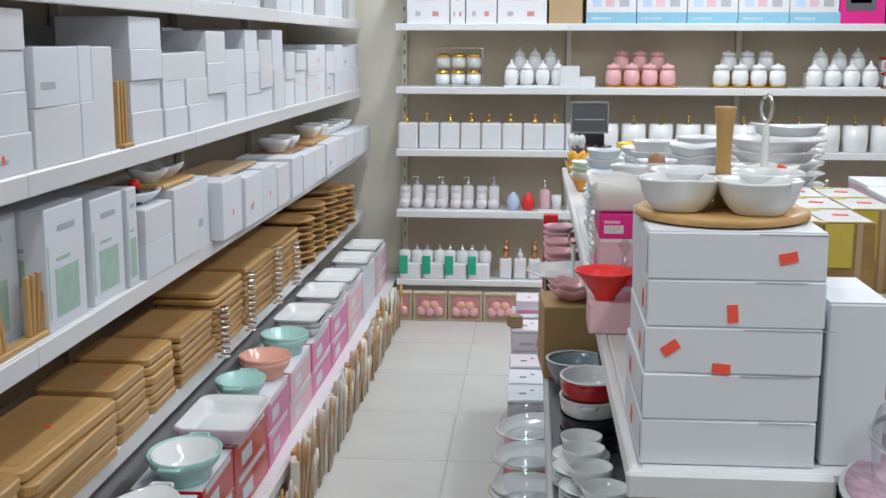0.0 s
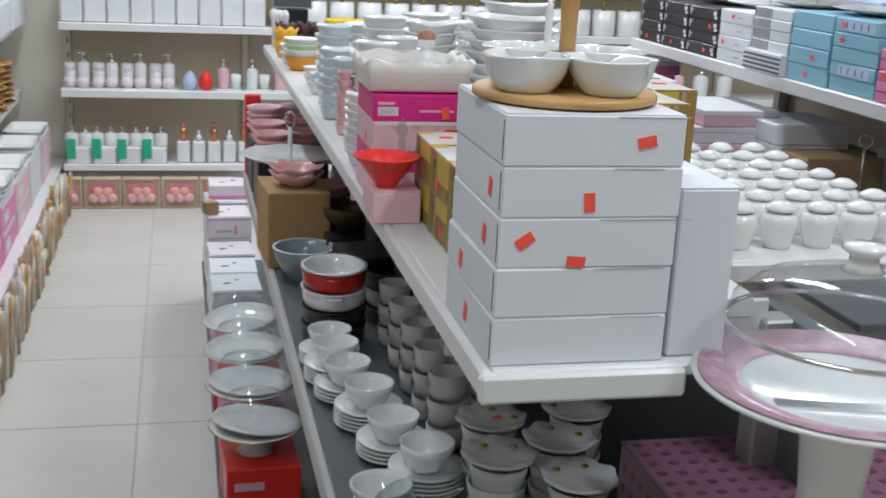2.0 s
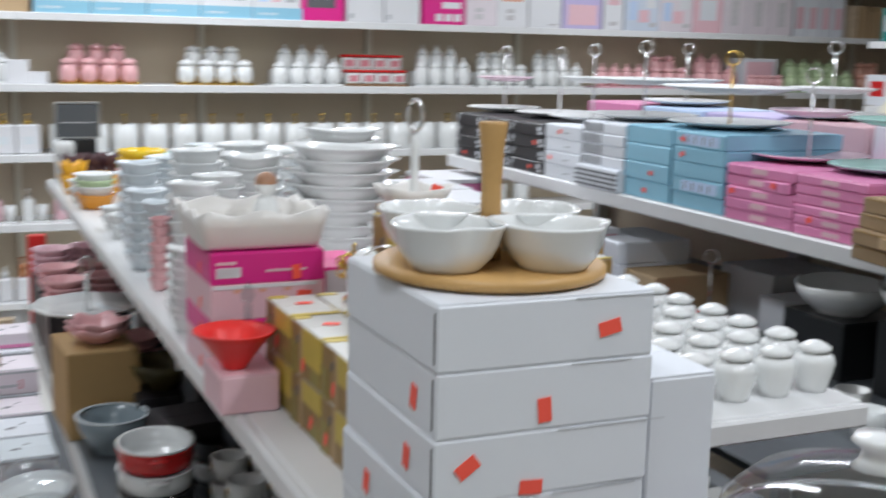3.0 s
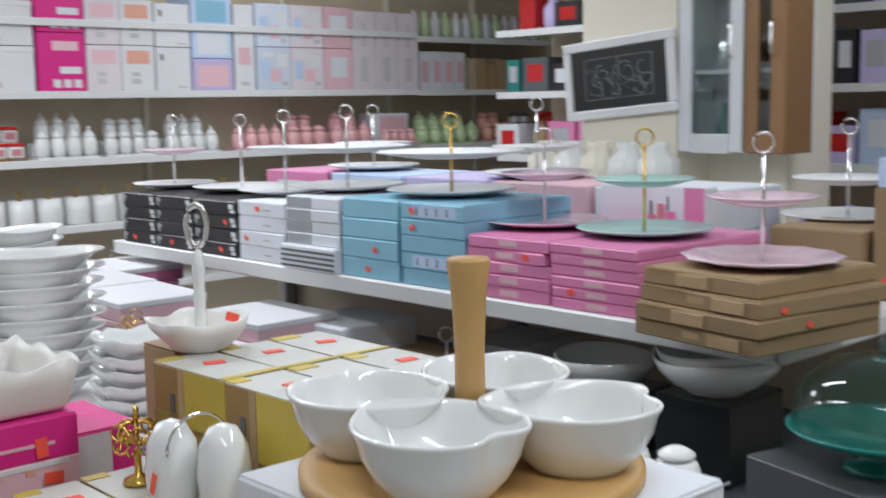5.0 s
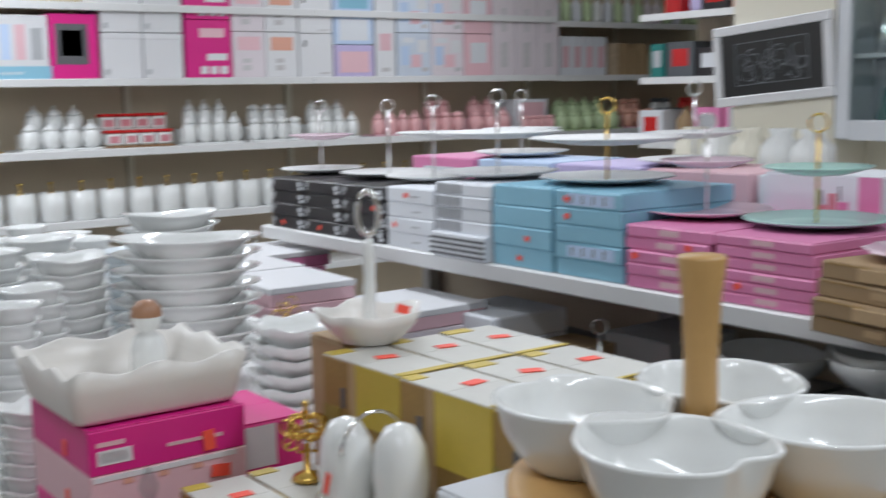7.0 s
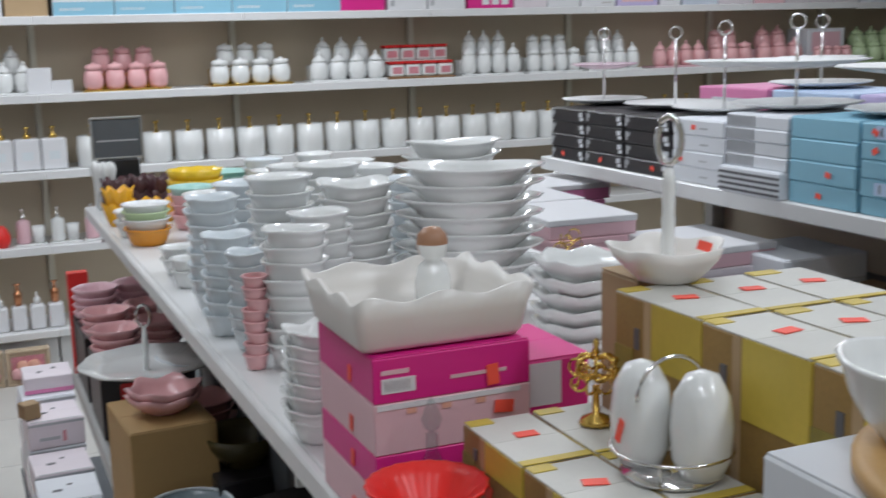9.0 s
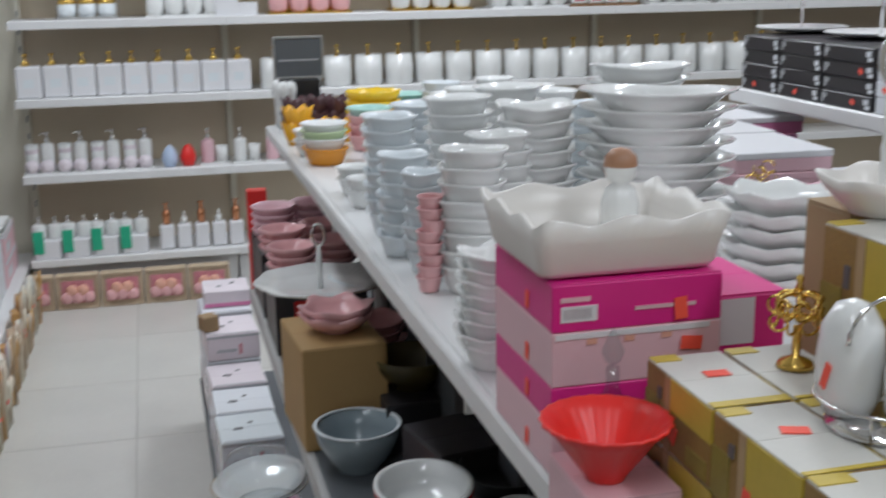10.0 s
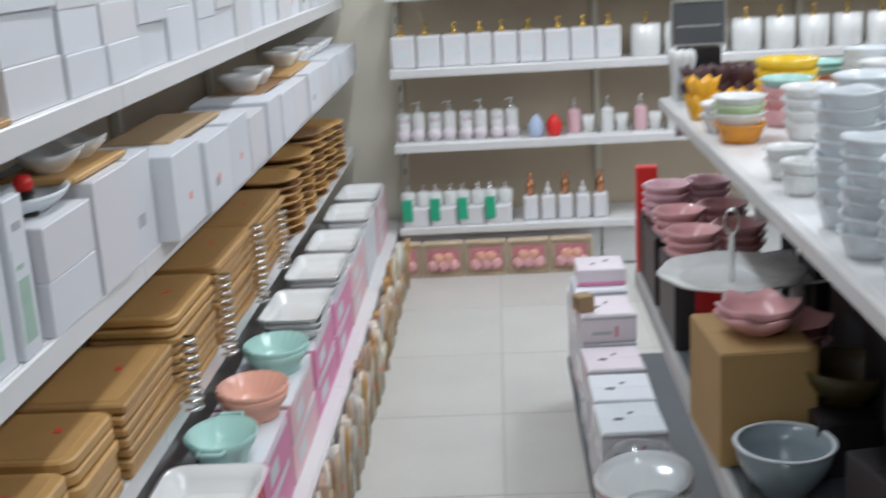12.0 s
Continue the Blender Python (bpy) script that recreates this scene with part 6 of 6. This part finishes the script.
put(s, "ring", tube_me("ring", [(0.016 * math.cos(a * 0.3307), 0, 0.02 * math.sin(a * 0.3307)) for a in range(19)], 0.003, M_CHROME, 8, True), 0, 0, 0.281, 30)
# black boxes with pink pans
for k, y in enumerate((1.6, 1.86, 2.0)):
    carton("black box with a red heart-like label", 0.94, y + 0.02 * k, MS, 0.2, (0.22, 0.2, 0.1)[k], 0.155, M_BLACK, 0, [("f", 0.2, 0.62, 0.35, 0.78, M_RED)] if k < 2 else (), "black pan boxes")
for q, (x, y) in enumerate(((0.89, 1.58), (0.99, 1.62), (0.89, 1.76), (0.99, 1.8), (0.89, 1.94), (0.99, 1.97))):
    for k in range(3 if q < 4 else 4):
        solo("pan", lathe_me("pan", bowl_prof(0.055, 0.03, 0.7), (M_PINKC, M_PINKC, M_PALE)[q // 2], 28, 6, 0.04), "glossy pink casserole pan in a stack", "pan", x, y, MS + 0.1575 + 0.019 * k, group="pink pans")
carton("red standing box at the gondola end", 0.86, 2.07, MS, 0.05, 0.04, 0.26, M_REDB)
# grey basin, dark pots and black boxes
s = thing("basin", "blue grey enamel basin with a pale rolled rim", "basin", 0.908, 0.885, MS)
put(s, "bowl", lathe_me("basin", bowl_prof(0.072, 0.075, 0.5), M_BLUEGREY, 40))
put(s, "rim", lathe_me("rim_line", [(0.0675, 0.0), (0.0735, 0.0005), (0.0745, 0.0025), (0.072, 0.004), (0.0675, 0.0025)], M_CERAMG, 40), 0, 0, 0.0752, label="pale rolled rim")
solo("bowl", lathe_me("olive_bowl", bowl_prof(0.075, 0.06, 0.5), M_DOLIVE, 36), "dark olive glazed bowl with a thin gold rim", "bowl", 1.03, 1.0, MS + 0.0905)
# black boxes belong here; the row is extended to darken the shelf depth
for k in range(4):
    carton("black glossy cookware box on the lower shelf", 1.2 - 0.02 * (k % 2), 0.62 + 0.27 * k, MS, 0.24, 0.25, (0.3, 0.26, 0.31, 0.28)[k], M_BLACK, 0, [("l", 0.2, 0.6, 0.3, 0.55, M_GREYD)], "black cookware boxes")
carton("black box under the olive bowl", 1.03, 0.99, MS, 0.13, 0.15, 0.089, M_BLACK, 0)
carton("black box with red berry picture on the lower shelf", 1.03, 0.70, MS, 0.12, 0.14, 0.12, M_BLACK, 12, [("f", 0.2, 0.5, 0.3, 0.6, M_ROSEP), ("l", 0.2, 0.6, 0.3, 0.6, M_ROSEP)])
POT = [(0, 0), (0.056, 0), (0.061, 0.004), (0.064, 0.02), (0.065, 0.034), (0.0665, 0.036), (0.0665, 0.0377), (0.0615, 0.0377), (0.06, 0.02), (0.056, 0.006), (0, 0.005)]
for k, m_ in enumerate((M_BLACKP, M_BLACKP, M_CERAM, M_RED)):
    s = thing("casserole", ("glossy black", "glossy black", "white", "glossy red")[k] + " enamel casserole in a stack", "casserole", 0.925, 0.47, MS + 0.038 * k, R.uniform(-8, 8), "stacked casseroles")
    put(s, "pot", lathe_me("casserole", POT, m_, 40, 0, 0, 0, 1.0, 1.15))
    if m_ is M_RED:
        put(s, "lining", lathe_me("pot_lining", [(0, 0), (0.054, 0), (0.0585, 0.016), (0.061, 0.0325), (0.0655, 0.0335), (0.0665, 0.0345), (0.0665, 0.0375), (0.0595, 0.0365), (0.0565, 0.016), (0.052, 0.003), (0, 0.002)], M_CERAM, 40, 0, 0, 0, 1.0, 1.15), 0, 0, 0.0055, label="white enamel lining with a rolled rim")
    for q in (-1, 1):
        put(s, "handle", tube_me("pot_handle", [(-0.016, 0, 0), (-0.012, 0.012, 0.001), (0.012, 0.012, 0.001), (0.016, 0, 0)], 0.0035, m_, 6), 0, q * 0.073, 0.030, 0 if q > 0 else 180)
for k, m_ in enumerate((M_BLACKP, M_CERAM, M_BLACKP)):
    s = thing("casserole", ("glossy black", "white", "glossy black")[k] + " enamel casserole in a stack", "casserole", 1.07, 0.58, MS + 0.038 * k, 0, "stacked casseroles")
    put(s, "pot", lathe_me("casserole", POT, m_, 40, 0, 0, 0, 1.0, 1.15))
# cups and saucers, bowls near the end
for q, (x, y) in enumerate(((0.90, 0.33), (0.90, 0.24), (0.91, 0.16), (0.93, 0.04), (0.95, -0.08), (0.98, -0.2))):
    for k in range(4 + q % 2):
        solo("saucer", lathe_me("saucer", plate_prof(0.058, 0.01, 0.003), M_CERAM, 28), "white porcelain saucer in a low stack", "saucer", x, y, MS + 0.007 * k, group="saucers and cups")
    solo("cup", lathe_me("teacup", bowl_prof(0.042, 0.044, 0.5, 0.002), M_CERAM, 28), "white porcelain cup on a saucer", "cup", x, y, MS + 0.0065 + 0.007 * (3 + q % 2), group="saucers and cups")
for q in range(10):
    x, y = 1.04 + 0.07 * (q % 2), 0.42 - 0.12 * (q // 2)
    for k in range(3):
        s = thing("egg_cup", "cream porcelain cup with a gold motif", "cup", x, y, MS + 0.045 * k, group="gold motif cups")
        put(s, "cup", lathe_me("cream_cup", [(0, 0), (0.024, 0), (0.03, 0.01), (0.032, 0.042), (0.029, 0.042), (0.026, 0.012), (0, 0.01)], M_PORC, 18))
        put(s, "motif", lathe_me("motif", [(0, 0), (0.008, 0.0), (0.004, 0.001), (0, 0.0012)], M_GOLD, 10), -0.0322, 0, 0.024, 0, 0, -90)
for q, (x, y) in enumerate(((1.07, -0.22), (1.15, -0.30), (1.05, -0.34), (1.14, -0.42), (1.21, -0.2))):
    for k in range(3):
        solo("cup", lathe_me("tall_cup", [(0, 0), (0.028, 0), (0.034, 0.008), (0.04, 0.036), (0.042, 0.05), (0.039, 0.05), (0.036, 0.036), (0.03, 0.01), (0, 0.008)], M_CERAM, 24), "white porcelain cup in a stack on the lower shelf", "cup", x + R.uniform(-0.002, 0.002), y, MS + 0.03 * k, group="stacked white cups")
    d = thing("serving_dish", "white scalloped dish with small gold motifs", "dish", x, y, MS + 0.111, 20 * q, "gold motif dishes")
    put(d, "plate", lathe_me("motif_plate", plate_prof(0.052, 0.01, 0.003), M_CERAM, 36, 8, 0.05, 0.0015))
    for k in range(2):
        put(d, "motif", lathe_me("motif_disc", [(0, 0), (0.006, 0.0), (0.005, 0.0012), (0, 0.0015)], M_GOLD, 10), 0.036 * math.cos(k * 1.257), 0.036 * math.sin(k * 1.257), 0.0085)
    if q == 0:
        sticker(d, 0.01, 0.01, 0.008, 0, 20, "t", 0.014, 0.009)
solo("bowl", lathe_me("glass_bowl", bowl_prof(0.108, 0.085, 0.5), M_GLASS, 40), "large clear glass bowl at the end of the lower shelf", "bowl", 0.97, -0.42, MS)
bowl_stack("white porcelain bowl on the lower shelf", 0.90, -0.28, MS, 0.045, 0.035, 0.02, 2, M_CERAM, 0, 0, 0, "saucers and cups")

# floor-level packs beside the aisle
FP = [(3.02, 0.10, 3), (2.86, 0.12, 4), (2.62, 0.13, 4), (2.40, 0.12, 3), (2.18, 0.12, 3), (1.98, 0.12, 3)]
for q, (y, h, n) in enumerate(FP):
    for k in range(n):
        carton("white gift pack with dark printed figures on the base deck", 0.80, y, BD + 0.085 * k, 0.16, 0.19, 0.082, (M_WBOX, M_BLUSH, M_WBOX, M_CERAMG)[(k + q) % 4], R.uniform(-3, 3), [("f", 0.0, 1.0, 0.86, 0.95, M_GREYP), ("f", 0.18, 0.55, 0.3, 0.42, M_GREYP), ("f", 0.6, 0.66, 0.2, 0.6, M_ROSEP), ("t", 0.25, 0.4, 0.42, 0.5, M_INK), ("t", 0.5, 0.58, 0.62, 0.68, M_INK), ("t", 0.05, 0.95, 0.02, 0.05, M_GREYP)], "packs beside the aisle")
carton("small kraft box sticking out over the packs", 0.735, 2.58, BD + 0.3405, 0.05, 0.05, 0.045, M_KRAFT, 20)
carton("white flat pack with a pink lower edge", 0.81, 2.9, BD + 0.3405, 0.15, 0.16, 0.05, M_BLUSH, 0, [("f", 0.0, 1.0, 0.0, 0.25, M_PINK), ("t", 0.3, 0.4, 0.4, 0.5, M_INK), ("t", 0.6, 0.7, 0.6, 0.7, M_INK)])
solo("bottle", lathe_me("green_bottle", [(0, 0), (0.03, 0), (0.032, 0.06), (0.014, 0.09), (0.014, 0.11), (0, 0.11)], M_GREEN, 14), "green bottle beside the packs", "bottle", 0.80, 3.04, BD + 0.2555)
for q, y in enumerate((1.72, 1.46, 1.2, 0.94)):
    carton("pink and red gift box on the base deck", 0.81, y, BD, 0.18, 0.22, 0.14, (M_PINK, M_REDB, M_PINK, M_REDB)[q], R.uniform(-5, 5), [("f", 0.1, 0.5, 0.6, 0.75, M_PALE), ("l", 0.1, 0.35, 0.1, 0.9, M_PALE)], "gift boxes on the base deck")
    s = thing("cake_stand", "white glazed cake stand wrapped in clear film", "cake stand", 0.80, y, BD + 0.1425, group="wrapped cake stands")
    put(s, "foot", lathe_me("foot", [(0, 0), (0.05, 0), (0.03, 0.015), (0.02, 0.05), (0, 0.05)], M_CERAM, 24))
    put(s, "plate", lathe_me("cake_plate", plate_prof(0.112, 0.014, 0.004), M_CERAM, 36), 0, 0, 0.0502)
    put(s, "stacked_plate", lathe_me("cake_plate", plate_prof(0.112, 0.014, 0.004), M_CERAM, 36), 0.004, 0.01, 0.0585, 0, 5 - 3 * q, -6 + 4 * q)
    put(s, "cover", lathe_me("cover", [(0.1, 0), (0.1, 0.03), (0.072, 0.075), (0.024, 0.092), (0, 0.094)], M_CLEAR, 28), 0, 0, 0.066)
    put(s, "rim_line", lathe_me("rim_line", [(0.116, 0.0), (0.1172, 0.001), (0.116, 0.002)], M_GOLD, 36), 0, 0, 0.0665)

# ---- end display: domed cake plate ----
s = thing("cake_stand", "white cake plate with a pink patterned rim under a clear dome", "cake stand", 1.23, -0.845, 0.957)
put(s, "pedestal", lathe_me("pedestal", [(0, 0), (0.06, 0), (0.058, 0.006), (0.045, 0.012), (0.032, 0.05), (0.03, 0.12), (0.036, 0.18), (0.046, 0.219), (0, 0.219)], M_CERAM, 36))
put(s, "plate", lathe_me("cake_plate_large", plate_prof(0.142, 0.012, 0.004), M_CERAM, 64), 0, 0, 0.2195)
put(s, "pink_rim", lathe_me("pink_rim", [(0.096, 0.0018), (0.137, 0.0112), (0.137, 0.0122), (0.096, 0.0028)], M_PINKPAT, 64), 0, 0, 0.2252, label="pink patterned rim band")
put(s, "dome", lathe_me("cake_dome", [(0.112, 0), (0.116, 0.05), (0.112, 0.07), (0.09, 0.09), (0.05, 0.103), (0.02, 0.106), (0, 0.106)], M_CLEAR, 48), 0, 0, 0.236)
put(s, "dome_ring", lathe_me("dome_ring", [(0.1155, 0), (0.1185, 0.001), (0.1185, 0.004), (0.1155, 0.005)], M_CHROME, 48), 0, 0, 0.284)
put(s, "knob", lathe_me("dome_knob", [(0, 0), (0.02, 0), (0.014, 0.006), (0.013, 0.014), (0.021, 0.02), (0.018, 0.025), (0, 0.027)], M_CERAM, 24), 0, 0, 0.3425)
put(s, "server", box_me(0.15, 0.016, 0.003, M_CHROME, 0.001), -0.01, -0.04, 0.2245, -14, label="chrome cake server")
c = carton("plum box with rows of small dark dots", 1.372, -0.688, MS, 0.39, 0.455, 0.19, M_PLUMP, 0, seam=False, name="patterned_box")
put(c, "lid_edge", box_me(0.003, 0.457, 0.003, M_INK, 0.0), -0.1948, 0, 0.1862, label="dark fold line along the edge")
for iy in range(17):
    for ix in range(14):
        put(c, "dot", box_me(0.011, 0.009, 0.0006, M_PLUM, 0.0), -0.18 + 0.0268 * ix, -0.214 + 0.0265 * iy, 0.1902, 20)
for iy in range(12):
    for iz in range(6):
        put(c, "dot", box_me(0.0006, 0.009, 0.011, M_PLUM, 0.0), -0.1953, 0.21 - 0.0265 * iy, 0.02 + 0.0268 * iz)

# ---- floor tiles ----
TILE = 0.6
tile_me = box_me(TILE - 0.005, TILE - 0.005, 0.004, M_FLOOR, 0.001)
x = -0.12
while x < X1:
    y = Y0
    while y < Y1:
        w_, d_ = min(TILE, X1 - x), min(TILE, Y1 - y)
        if x < 2.2 and w_ == TILE and d_ == TILE:
            t_ = new("tile", tile_me)
            t_.parent = floor_ob
            t_.matrix_parent_inverse = floor_ob.matrix_basis.inverted()
            t_.matrix_basis = pose(x + TILE / 2, y + TILE / 2, -0.004)
        y += TILE
    x += TILE
slab("floor_field", 2.285, X1, Y0, Y1, -0.0035, 0.0, M_FLOOR, "pale grey tiled floor beyond the gondolas", "floor")
slab("floor_strip", X0, -0.125, Y0, Y1, -0.0035, 0.0, M_FLOOR, "pale grey floor strip under the side shelving", "floor")
